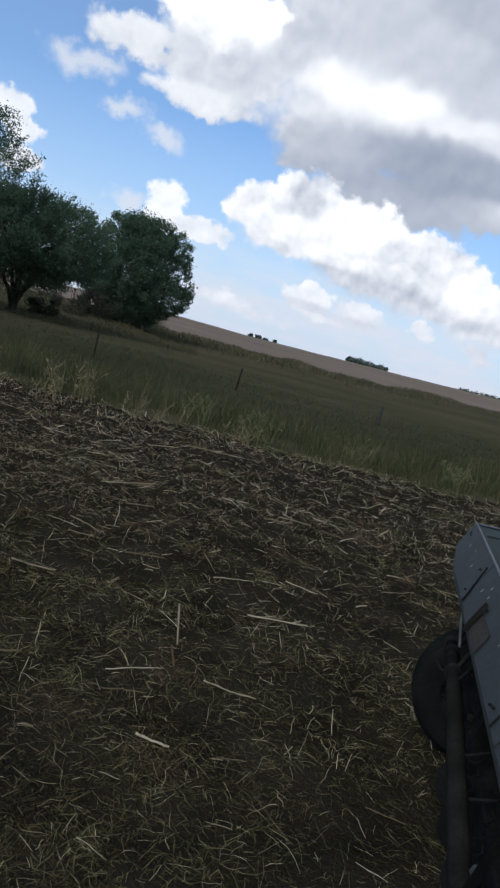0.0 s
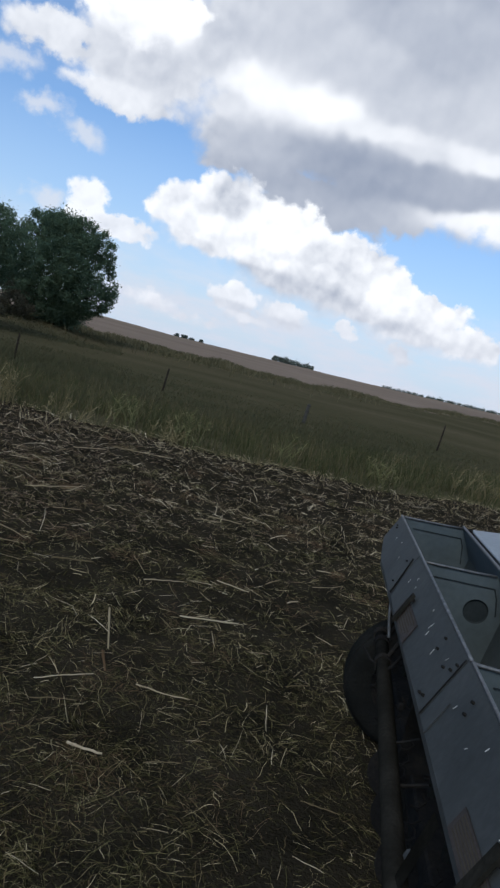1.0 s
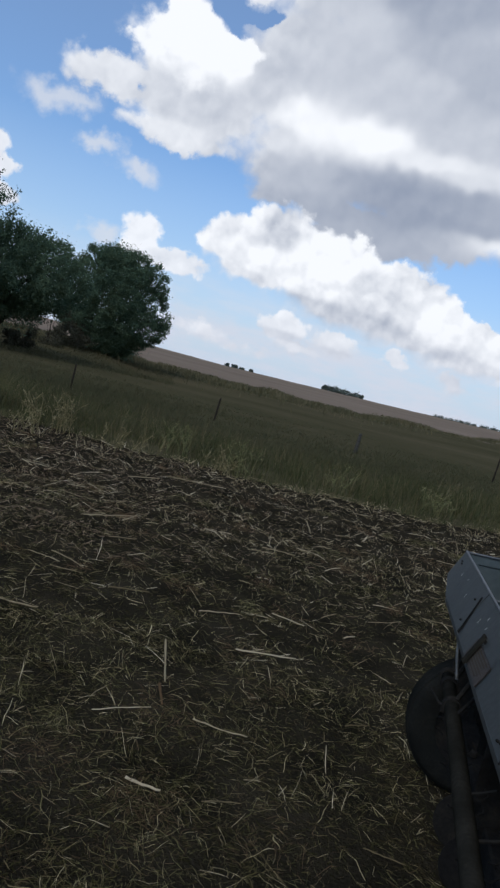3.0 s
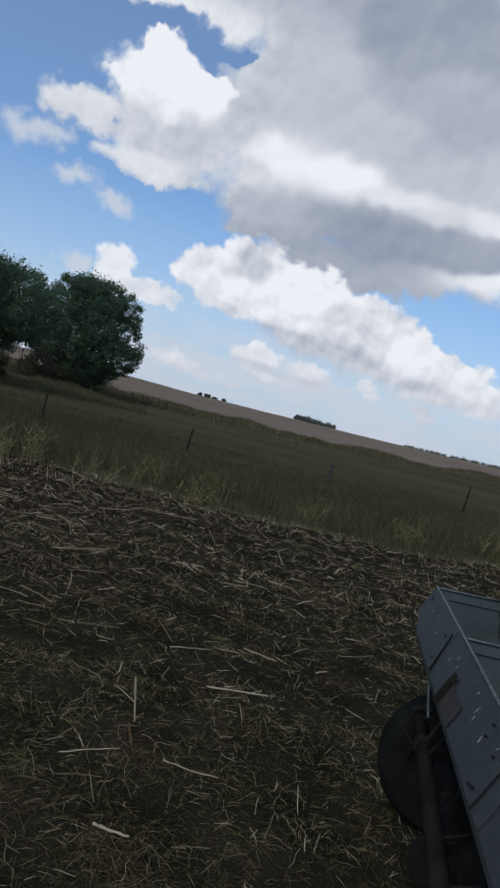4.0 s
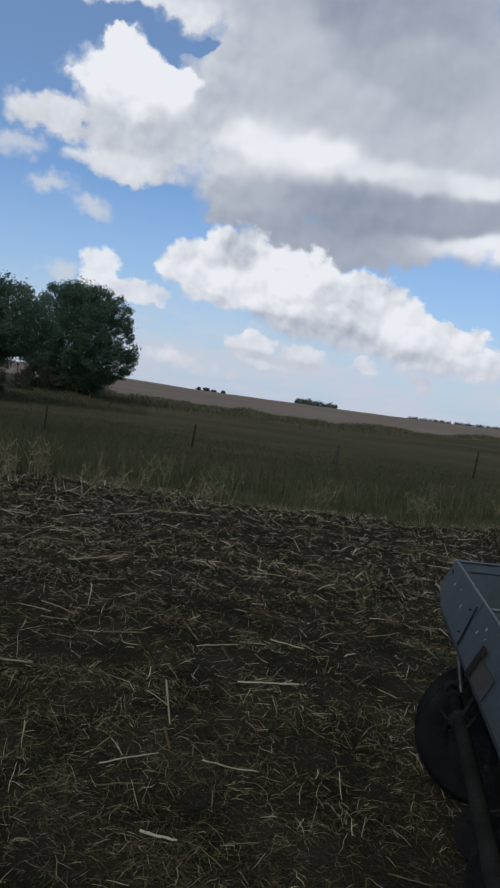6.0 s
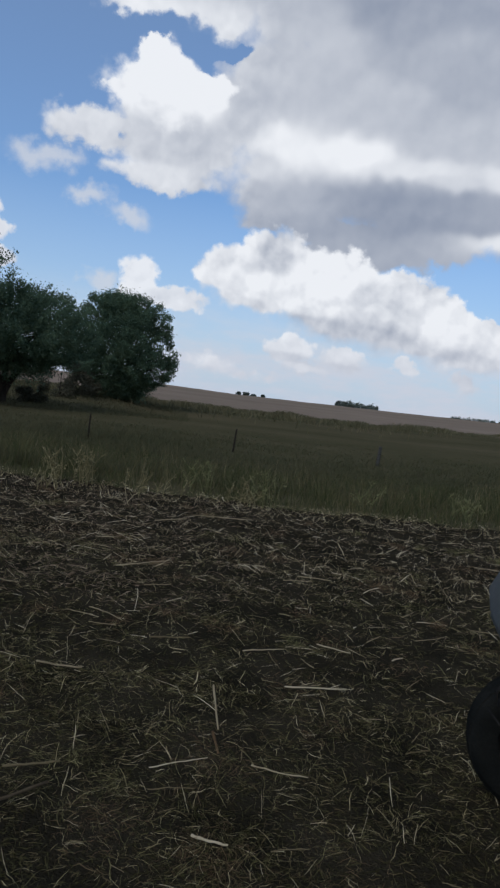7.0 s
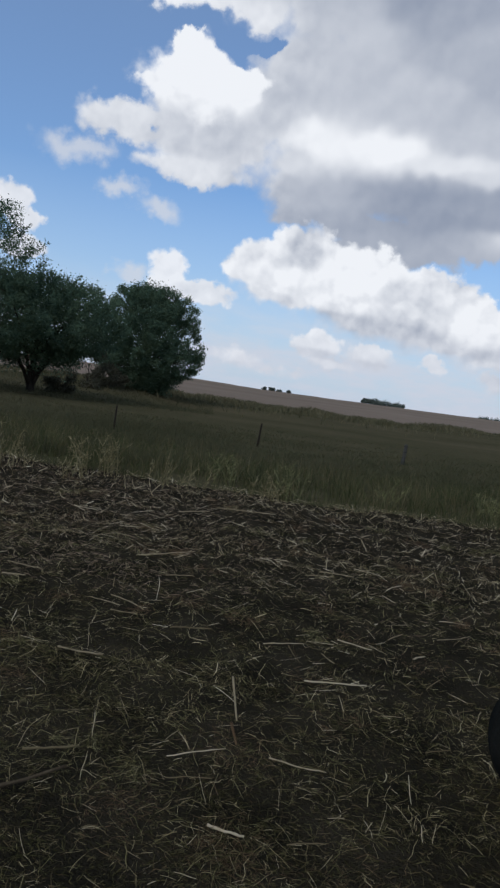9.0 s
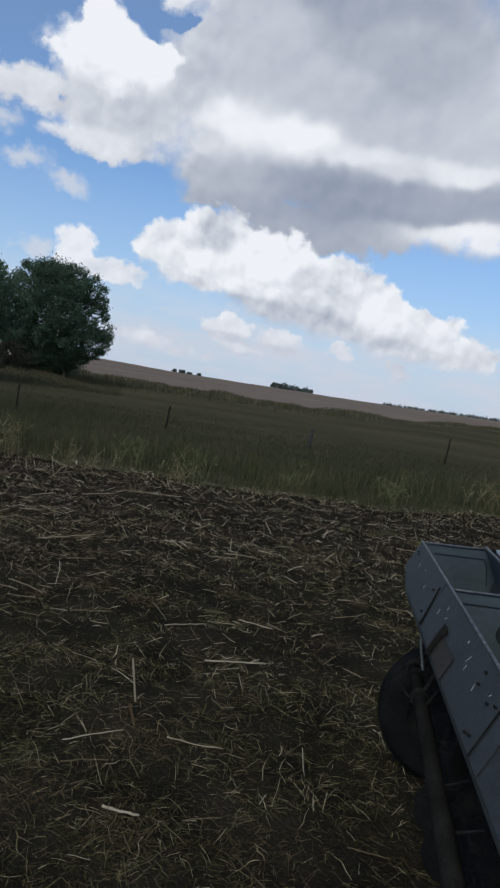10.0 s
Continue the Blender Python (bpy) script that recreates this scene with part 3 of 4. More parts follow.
for n, y0, y1, lo, hi, mat, seed, stout in ((7000, 1.6, 5.0, 0.03, 0.17, STRAW, 31, 1.0), (10500, 1.6, 5.0, 0.03, 0.15, OLIVE, 34, 1.0), (8000, 4.6, 9.8, 0.03, 0.15, STRAW, 32, 1.0),
                                           (8000, 4.6, 9.0, 0.03, 0.15, OLIVE, 35, 1.0), (5500, 7.4, 15.5, 0.03, 0.15, TAN, 33, 0.95), (6500, 8.2, 15.5, 0.03, 0.14, STRAW, 36, 0.95),
                                           (320, 1.6, 5.0, 0.05, 0.20, BRIGHT, 37, 1.6), (750, 4.8, 9.5, 0.05, 0.24, BRIGHT, 38, 1.8), (1300, 8.5, 15.5, 0.06, 0.30, BRIGHT, 39, 2.0)):
    xy = scatter(n, y0, y1, seed, 0.32, 0.6 if y0 < 7 else 0.8)
    r = np.random.default_rng(seed + 50)
    straws("loose_straw", xy, np.exp(r.uniform(np.log(lo), np.log(hi), len(xy))), stout * (0.0007 + 0.00019 * xy[:, 1]) * np.exp(r.normal(0, 0.4, len(xy))), mat, "tangle of short dry straw lying on dark soil",
           lift=0.02, tilt=0.38, bend=0.02 if stout > 1.5 else 0.07 if y0 < 4 else 0.05, seed=seed)
for n, y0, y1, wide, mat, seed in ((23000, 1.6, 5.0, 0.0034, MOSSY, 41), (19000, 1.6, 5.0, 0.0034, CHAFF, 45), (15000, 4.8, 9.5, 0.005, CHAFF, 42), (11000, 4.8, 8.0, 0.005, MOSSY, 44), (19000, 8.5, 15.3, 0.008, CHAFF, 43)):
    xy = scatter(n, y0, y1, seed, 0.36, 0.7)
    r = np.random.default_rng(seed + 50)
    straws("fine_chaff", xy, np.exp(r.uniform(np.log(0.012), np.log(0.09), len(xy))), wide * r.uniform(0.3, 1.5, len(xy)), mat, "fine brown chaff and curled leaf litter on the soil",
           lift=0.018, tilt=0.28, bend=0.12, seed=seed, flat=True)


# pale litter, denser to the left, that lightens the farther soil
r = np.random.default_rng(53)
xy = scatter(19000, 6.5, 15.0, 53, 0.38, 0.9)
xy = xy[r.uniform(0, 1, len(xy)) < 0.12 + 0.88 * step(1.0, -3.0, xy[:, 0])]
straws("trampled_litter", xy, np.exp(r.uniform(np.log(0.03), np.log(0.15), len(xy))), 0.006 * r.uniform(0.4, 1.5, len(xy)), LITTER, "pale brown leaf litter on the soil", lift=0.025, tilt=0.3, bend=0.12, seed=54, flat=True)

# a ribbon of litter raked up along the edge of the field
r = np.random.default_rng(46)
x = r.uniform(-11, 11, 3200)
xy = np.stack([x, edge_of_field(x) - np.abs(r.normal(0, 0.9, 3200)) + 0.25], 1)
straws("edge_litter", xy, np.exp(r.uniform(np.log(0.04), np.log(0.22), 3200)), 0.0030 * np.exp(r.normal(0, 0.45, 3200)), STRAW, "ribbon of tan straw litter along the field edge", lift=0.05, tilt=0.42, bend=0.05, seed=46)


def tufts(count, each, mat, label, seed):
    """Matted tufts of fine dead weed, each a loose heap of thin bent strips."""
    r = np.random.default_rng(seed)
    y = r.uniform(2.2, 12.5, count)
    x = r.uniform(-0.62, 0.62, count) * y
    keep = ~((x > 0.5) & (y < 4.6))
    x, y = x[keep], y[keep]
    xy = np.repeat(np.stack([x, y], 1), each, 0) + r.normal(0, 1, (len(x) * each, 2)) * np.repeat(r.uniform(0.05, 0.16, len(x)), each)[:, None]
    straws("dead_weed_tuft", xy, np.exp(r.uniform(np.log(0.04), np.log(0.16), len(xy))), (0.0010 + 0.00025 * xy[:, 1]) * r.uniform(0.6, 1.4, len(xy)), mat, label, lift=0.05, tilt=0.5, bend=0.22, seed=seed + 1, flat=True)


tufts(75, 75, RUSSET, "matted tufts of reddish-brown dead weed on the soil", 48)
tufts(55, 70, OLIVE, "matted tufts of olive dead weed on the soil", 49)

r = np.random.default_rng(47)
xy = np.stack([r.uniform(-10, 10, 16000), r.uniform(-5, 14, 16000)], 1)
xy = xy[(np.abs(xy[:, 0]) > 0.64 * xy[:, 1] + 1.6) | (xy[:, 1] < 1.6)]
straws("fine_chaff", xy, np.exp(r.uniform(np.log(0.03), np.log(0.16), len(xy))), 0.006 * r.uniform(0.3, 1.5, len(xy)), CHAFF, "fine brown chaff and curled leaf litter on the soil", lift=0.018, tilt=0.28, bend=0.1, seed=47, flat=True)


def corn_stalk(x, y, length, turn, thick=0.011, mat=STALK, label="pale broken corn stalk lying on the soil"):
    """One broken stalk with its joints."""
    r = random.Random(int(x * 1000 + y * 77))
    pts, rad = [], []
    n = 9
    bow, crook = r.uniform(-0.10, 0.10), 0.0 if length > 0.5 else r.choice((0.0, 0.0, 0.0, 0.15, -0.2))
    for k in range(n):
        t = k / (n - 1) - 0.5
        pts.append((t * length, bow * length * (0.25 - t * t) + crook * length * max(0.0, t - 0.05), 0.003 * r.uniform(-1, 1)))
        rad.append(0.78 * thick * (1.25 if k % 4 == 2 else 1.0) * (1.0 - 0.3 * (t + 0.5)) * r.uniform(0.9, 1.1))
    ob = mesh_object("corn_stalk", tube(pts, thick, 7, taper=rad), mat, smooth=True)
    ob.matrix_world = pose(x, y, float(height_at(x, y)) + thick + 0.03, 0, r.uniform(-1.5, 1.5), turn)
    return tagged(ob, label, "corn stalk", "broken corn stalks on the field")


PALE_STALKS = [(-0.27, 4.57, 0.62, -81, 9.5), (-1.47, 4.94, 0.35, -7, 9), (0.42, 5.03, 0.47, 14, 7.5), (-0.15, 3.13, 0.18, -10, 8.5), (-0.40, 3.82, 0.36, 32, 4), (0.17, 3.86, 0.33, -11, 5),
               (1.17, 6.01, 0.15, 48, 8), (-1.44, 6.21, 0.46, -30, 6.5), (-2.65, 6.46, 0.23, 3, 7), (-2.70, 6.83, 0.40, -12, 6), (-1.49, 8.11, 0.80, 48, 6.5), (0.54, 8.44, 0.41, 6, 7),
               (-1.66, 11.03, 0.60, 43, 8), (-0.93, 11.71, 0.90, 17, 8), (0.61, 5.95, 0.31, -22, 6), (-1.18, 7.27, 0.30, 33, 6)]
DULL_STALKS = [(-1.17, 3.60, 0.30, 25, 9), (-0.78, 5.80, 0.34, 14, 9), (-2.97, 6.78, 0.38, 68, 5), (-1.73, 5.52, 0.17, 11, 5), (1.33, 5.05, 0.27, 45, 5), (0.98, 5.27, 0.26, -64, 4), (1.03, 4.28, 0.19, 28, 5),
               (0.09, 5.55, 0.32, -76, 4), (-0.40, 3.55, 0.25, 23, 4), (0.23, 3.20, 0.19, 22, 4), (-3.11, 8.45, 0.38, 51, 7), (-1.51, 4.00, 0.14, 83, 4), (0.47, 2.85, 0.30, -53, 3.5), (1.03, 3.10, 0.20, -13, 3.5)]
for x, y, length, turn, thick in PALE_STALKS:
    corn_stalk(x, y, length, turn, thick * 0.001)
for x, y, length, turn, thick in DULL_STALKS:
    corn_stalk(x, y, length, turn, thick * 0.001, DULL, "dull tan broken stalk lying on the soil")
corn_stalk(-1.16, 3.24, 0.46, 46, 0.013, BRANCH, "thick brown branch lying on the soil")
corn_stalk(-0.22, 4.09, 0.24, -76, 0.012, HUSK, "torn reddish-brown corn husk lying on the soil")
R = random.Random(5)
for k in range(70):
    y = R.uniform(5.5, 13.2)
    x = R.uniform(-0.6, 0.62) * y
    if not (0.75 < x < 2.4 and y < 5.5):
        corn_stalk(x, y, R.uniform(0.12, 0.42), R.uniform(0, 180), R.uniform(0.003, 0.0065))

# ---- grass ----


def blades(name, xy, tall, width, mat, label, category="grass", lean=0.25, seed=1, curl=0.35, steps=((0, 1.0), (0.4, 0.85), (0.75, 0.5), (1.0, 0.06))):
    """Upright blades: tapered bent ribbons of a few steps."""
    r = np.random.default_rng(seed)
    n = len(xy)
    yaw, turn = r.uniform(0, 2 * np.pi, n), r.normal(0, 0.7, n)
    out = np.stack([np.cos(yaw), np.sin(yaw), np.zeros(n)], 1)
    s = np.stack([np.cos(turn), np.sin(turn), np.zeros(n)], 1)
    base = np.stack([xy[:, 0], xy[:, 1], height_at(xy[:, 0], xy[:, 1]) - 0.02], 1)
    reach, c = np.abs(r.normal(0, lean, n)) * tall, np.abs(r.normal(0, curl, n)) * tall
    rows = []
    for k, w in steps:
        p = base + out * (reach * k + c * k * k)[:, None] + np.array([0, 0, 1.0]) * (tall * (k - 0.22 * k ** 3))[:, None]
        rows.append(np.stack([p - s * (width * w / 2)[:, None], p + s * (width * w / 2)[:, None]], 1))
    v = np.stack(rows, 1).reshape(-1, 3)
    f = np.array([(k, k + 1, k + 3, k + 2) for k in range(0, 2 * len(steps) - 2, 2)])
    faces = (np.arange(n)[:, None, None] * 2 * len(steps) + f[None]).reshape(-1, 4)
    return stuff(name, v, faces, mat, label, category)


def band(n, r0, r1, seed, wedge=0.62, patch=0.0, size=3.0):
    """Places between the field's edge plus r0 and plus r1."""
    r = np.random.default_rng(seed)
    x = r.uniform(-1, 1, n * 2)
    d = r0 + (r1 - r0) * r.uniform(0, 1, n * 2) ** 1.2
    y = 14.5 + d
    x = x * (wedge * y + 2)
    y = edge_of_field(x) + d
    keep = r.uniform(0, 1, n * 2) < 1 - patch + patch * waves(x, y, size, seed + 5)
    return np.stack([x[keep], y[keep]], 1)[:n]


r = np.random.default_rng(60)
xy = band(40000, -0.15, 10.0, 61, patch=0.35)
deep = xy[:, 1] - edge_of_field(xy[:, 0])
rise = (0.5 + 0.5 * step(0.0, 1.2, deep)) * (1 - 0.85 * step(1.5, 9.5, deep)) * (0.8 + 0.5 * waves(xy[:, 0], xy[:, 1], 2.2, 62)).clip(0.35, 1.5)
rise = rise * (1 + 0.4 * step(-3, -8, xy[:, 0]))
blades("border_grass", xy, r.uniform(0.2, 0.72, len(xy)) * rise, r.uniform(0.006, 0.014, len(xy)), GRASS, "tall unmown green grass along the edge of the field", seed=63)
xy = band(1900, -0.1, 5.0, 64, patch=0.75)
blades("border_dry_grass", xy, r.uniform(0.3, 0.95, len(xy)), r.uniform(0.004, 0.008, len(xy)), DRY, "dry tan grass stems among the green border", seed=65, lean=0.18, curl=0.08)
n = 75000
azs = r.uniform(-36, 33, n)
d = 15.5 * (50 / 15.5) ** (r.uniform(0, 1, n) ** 0.9)
xy = np.stack([d * np.sin(np.radians(azs)), d * np.cos(np.radians(azs))], 1)
keep = xy[:, 1] > edge_of_field(xy[:, 0]) + 1.0
xy, d = xy[keep], d[keep]
clumped = (0.75 + 0.35 * waves(xy[:, 0], xy[:, 1], 2.6, 66) + 0.3 * waves(xy[:, 0], xy[:, 1], 9.0, 67)).clip(0.3, 1.5)
clumped = clumped * (1 + 0.8 * step(-5, -12, np.degrees(np.arctan2(xy[:, 0], xy[:, 1]))))
blades("pasture_grass", xy, r.uniform(0.14, 0.42, len(xy)) * clumped * (0.06 + 0.94 * step(48, 16, d)), (0.006 + 0.0006 * d) * r.uniform(0.6, 1.4, len(xy)), PASTURE, "rough uncut brownish-green pasture grass", seed=68, lean=0.4, curl=0.3,
       steps=((0, 1.0), (0.55, 0.75), (1.0, 0.08)))
azs, d = r.uniform(-36, -8, 15000), r.uniform(44, 74, 15000)
xy = np.stack([d * np.sin(np.radians(azs)), d * np.cos(np.radians(azs))], 1)
blades("rough_grass", xy, r.uniform(0.15, 0.5, 15000) * (0.7 + 0.4 * waves(xy[:, 0], xy[:, 1], 4.0, 72)).clip(0.15, 1.4), r.uniform(0.02, 0.05, 15000), PASTURE, "uncut grass round the feet of the trees", seed=73, lean=0.4, curl=0.3,
       steps=((0, 1.0), (0.55, 0.75), (1.0, 0.08)))
n = 20000
azs = r.uniform(-34, 34, n)
d = strip_distance(azs) + 3.0 - np.abs(r.normal(0, 1, n)) ** 1.5 * 5.0 + r.uniform(0, 4, n)
xy = np.stack([d * np.sin(np.radians(azs)), d * np.cos(np.radians(azs))], 1)
blades("maize_strip", xy, r.uniform(0.35, 1.05, n) * (0.8 + 0.25 * waves(azs, 0 * azs, 3.0, 70)).clip(0.4, 1.2) * (1 + 0.5 * step(10, 24, azs)), r.uniform(0.04, 0.11, n), MAIZE,
       "tan and green strip of tall weeds and standing maize", "crop", seed=71)


def weed_clump(x, y, tall, count, wide, mat, label, seed):
    """One clump of tall weeds: stems with side shoots."""
    rr = random.Random(seed)
    holder = tagged(new("weed_clump"), label, "weeds")
    holder.matrix_world = pose(x, y, float(height_at(x, y)) - 0.02)
    shoots = bmesh.new()
    for k in range(count):
        bm = bmesh.new()
        a, q = rr.uniform(0, 6.3), abs(rr.gauss(0, wide * 0.4))
        b = Vector((q * math.cos(a), q * math.sin(a) * 0.5, 0))
        h = tall * rr.uniform(0.45, 1.0)
        lean = Vector((rr.gauss(0.05, 0.36), rr.gauss(0, 0.2), 0)) * h
        pts = [b + lean * t * t + Vector((0, 0, h * (t - 0.1 * t ** 3))) for t in (0, 0.35, 0.7, 1.0)]
        tube(pts, 0.007, 4, bm, taper=[0.009, 0.008, 0.006, 0.004])
        for j in range(rr.randint(3, 6)):
            t = rr.uniform(0.2, 0.95)
            s = b + lean * t * t + Vector((0, 0, h * (t - 0.1 * t ** 3)))
            e = s + Vector((rr.choice((-1, 1)) * rr.uniform(0.03, 0.14), rr.gauss(0, 0.06), rr.uniform(0.05, 0.2)))
            tube([s, (s + e) / 2 + Vector((0, 0, -0.01)), e], 0.002, 3, shoots, taper=[0.005, 0.0045, 0.003])
            for i in range(3):
                g = s.lerp(e, rr.uniform(0.3, 1.0))
                w = Vector((rr.gauss(0, 0.03), rr.gauss(0, 0.02), rr.uniform(-0.03, 0.02)))
                tube([g, g + w * 0.5, g + w], 0.003, 3, shoots, taper=[0.003, 0.010, 0.002])
        part("stem", bm, mat, holder)
    part("leafage", shoots, mat, holder)["kind"] = "stuff"
    return holder


def polar(az, d):
    return d * math.sin(radians(az)), d * math.cos(radians(az))


for k, (az, d, tall, count, wide, mat, label) in enumerate([
        (-15.5, 14.5, 0.95, 11, 0.40, WEED, "clump of dry tan weeds at the field edge"),
        (-18.2, 14.3, 0.9, 7, 0.35, WEED, "clump of dry tan weeds at the field edge"),
        (-18.8, 13.4, 0.5, 6, 0.6, WEED, "low bent dry weeds at the field edge"),
        (-1.0, 13.7, 0.95, 11, 0.5, GREENWEED, "clump of tall green weeds at the field edge"),
        (-2.2, 13.6, 0.6, 8, 0.7, WEED, "clump of bent dry weeds at the field edge"),
        (-6.0, 14.6, 0.8, 9, 0.9, GREENWEED, "clump of tall green weeds at the field edge"),
        (-10.6, 14.0, 0.5, 7, 1.1, WEED, "low bent dry weeds at the field edge"),
        (7.0, 14.9, 0.75, 8, 0.9, GREENWEED, "clump of tall green weeds at the field edge"),
        (15.0, 15.3, 0.7, 12, 1.0, GREENWEED, "clump of pale green weeds at the field edge"),
        (22.0, 17.4, 0.9, 12, 0.9, WEED, "clump of dry tan weeds at the field edge"),
        (-24.0, 14.6, 0.9, 12, 0.9, WEED, "clump of dry tan weeds at the field edge")]):
    weed_clump(*polar(az, d), tall, count, wide, mat, label, 80 + k)

# ---- fence ----


def fence_post(az, d, top, lean, mat, label, radius=0.03):
    x, y = polar(az, d)
    z = float(land(x, y))
    holder = tagged(new("fence_post"), label, "fence post", "posts of the pasture fence")
    holder.matrix_world = pose(x, y, z, 0, lean, 0)
    h = top - z
    part("shaft", tube([(0, 0, -0.2), (0.004, 0, h * 0.4), (-0.003, 0, h * 0.8), (0, 0, h)], radius, 8, taper=[radius * 1.1, radius, radius * 0.95, radius * 0.85]), mat, holder, smooth=True)
    for t in (0.35, 0.62, 0.9):
        part("clip", box((radius * 2.1, radius * 2.1, 0.010), (0, 0, h * t), 0.002), IRON, holder)
    return holder


fence_post(-15.8, 25.2, 0.90, 2, POST, "dark wooden fence post standing in the pasture", 0.032)
fence_post(-4.1, 25.8, 0.88, 4, POST, "dark leaning fence post standing in the pasture", 0.034)
fence_post(7.65, 27.0, 0.79, 4, GREYPOST, "grey weathered wooden fence post in the pasture", 0.07)
fence_post(18.45, 31.2, 1.16, 4, POST, "dark leaning fence post standing in the pasture", 0.036)

# ---- trees ----


def leaves(name, centres, radii, count, size, mat, parent, seed, label=""):
    """A crown of many small leaf clumps round some centres, with gaps."""
    r = np.random.default_rng(seed)
    c, q = np.asarray(centres, dtype=float), np.asarray(radii, dtype=float)
    which = r.choice(len(c), count, p=q ** 1.6 / (q ** 1.6).sum())
    d = r.normal(0, 1, (count, 3))
    d /= np.linalg.norm(d, axis=1)[:, None]
    p = c[which] + d * (q[which] * r.uniform(0.2, 1.0, count) ** 0.5 * (1 + 0.24 * r.normal(0, 1, count)))[:, None]
    a, b = r.normal(0, 1, (count, 3)), r.normal(0, 1, (count, 3))
    a /= np.linalg.norm(a, axis=1)[:, None]
    b -= a * (a * b).sum(1)[:, None]
    b /= np.linalg.norm(b, axis=1)[:, None]
    s = (size * r.uniform(0.5, 1.5, count))[:, None]
    v = np.stack([p - a * s, p - b * s * 0.45, p + a * s, p + b * s * 0.45], 1).reshape(-1, 3)
    ob = stuff(name, v, np.arange(count * 4).reshape(-1, 4), mat, label, "")
    del ob["kind"]
    if "category" in ob:
        del ob["category"]
    ob.parent = parent
    return ob


def tree(az, d, tall, wide, label, seed, trunk=0.2, clear=0.14, clumps=60, count=16000, size=0.13, group="trees by the pasture", squash=1.0, stems=1, puff=1.0, shoots=0, foliage=None):
    """Trunk, limbs that fork, and a crown round their ends."""
    rr = random.Random(seed)
    x, y = polar(az, d)
    holder = tagged(new("tree"), label, "tree", group)
    holder.matrix_world = pose(x, y, float(land(x, y)) - 0.1)
    wood = bmesh.new()
    fork = tall * clear
    tube([(0, 0, -0.1), (0.06, 0.02, fork * 0.5), (0.02, 0.05, fork), (0.1, 0, tall * 0.55)], trunk, 9, wood, taper=[trunk * 1.4, trunk, trunk * 0.9, trunk * 0.35])
    part("trunk", wood, BARK, holder, smooth=True)
    for k in range(stems - 1):
        a, q = 6.283 * (k + rr.uniform(-0.2, 0.2)) / (stems - 1), fork * rr.uniform(0.45, 0.75)
        c, g = math.cos(a), math.sin(a)
        part("stem", tube([(0, 0, fork * 0.1), (0.25 * q * c, 0.25 * q * g, fork * 0.42), (0.7 * q * c, 0.7 * q * g, fork * 0.8), (1.4 * q * c, 1.4 * q * g, fork * 1.2), (2.0 * q * c, 2.0 * q * g, fork * 1.45)],
                          trunk, 7, taper=[trunk * 0.8, trunk * 0.62, trunk * 0.5, trunk * 0.34, trunk * 0.15]), BARK, holder, smooth=True)
    centres, radii = [], []
    limbs = bmesh.new()
    near = d < 120 and tall > 5
    for k in range(clumps):
        t = rr.uniform(0.0, 1.0)
        z = fork * 0.8 + (tall - fork * 0.8) * t
        girth = math.sqrt(1 - ((t - 0.42) / 0.62) ** 2) * wide / 2 * min(1.0, 0.5 + 2.2 * t)
        a, q = rr.uniform(0, 6.283), girth * math.sqrt(rr.uniform(0.15, 1.0)) * rr.uniform(0.8, 0.98)
        c = Vector((q * math.cos(a), q * math.sin(a) * squash, z - 0.07 * tall))
        centres.append(c)
        radii.append(rr.uniform(0.5, 1.0) * wide * puff * (0.125 if clumps > 90 else 0.14))
        if near:
            a, q = rr.uniform(0, 6.283), girth * rr.uniform(0.95, 1.12)
            centres.append(Vector((q * math.cos(a), q * math.sin(a) * squash, z - 0.04 * tall + rr.uniform(-0.2, 0.5))))
            radii.append(wide * rr.uniform(0.03, 0.06))
        if k % (2 if clumps < 90 else 3) == 0:
            s = Vector((0.03, 0.02, rr.uniform(fork * 0.7, min(c.z, tall * 0.5))))
            m = s.lerp(c, 0.5) + Vector((0, 0, 0.06 * tall))
            if near:
                limbs = bmesh.new()
            tube([s, m, c], 0.05, 5, limbs, taper=[trunk * 0.35, trunk * 0.2, trunk * 0.06], cap=False)
            if near:
                part("limb", limbs, BARK, holder, smooth=True)
    for k in range(shoots):
        t, a = rr.uniform(0.08, 1.0), rr.uniform(0, 6.283)
        girth = math.sqrt(1 - ((t - 0.42) / 0.62) ** 2) * wide / 2 * min(1.0, 0.5 + 2.2 * t) * rr.uniform(0.9, 1.04)
        foot = Vector((girth * math.cos(a), girth * math.sin(a) * squash, fork * 0.8 + (tall - fork * 0.8) * t - 0.07 * tall))
        aim = Vector((0.8 * math.cos(a), 0.8 * math.sin(a), 0.1 + 0.9 * t + rr.uniform(-0.2, 0.2))).normalized() * wide * rr.uniform(0.05, 0.11)
        for j in range(5):
            centres.append(foot + aim * (j / 4))
            radii.append(wide * 0.022 * (1 - j / 6))
    if not near:
        part("branchwork", limbs, BARK, holder, smooth=True)["kind"] = "stuff"
    leaves("crown", centres, radii, count, size, foliage or (LEAF if d < 120 else FARLEAF), holder, seed)
    return holder


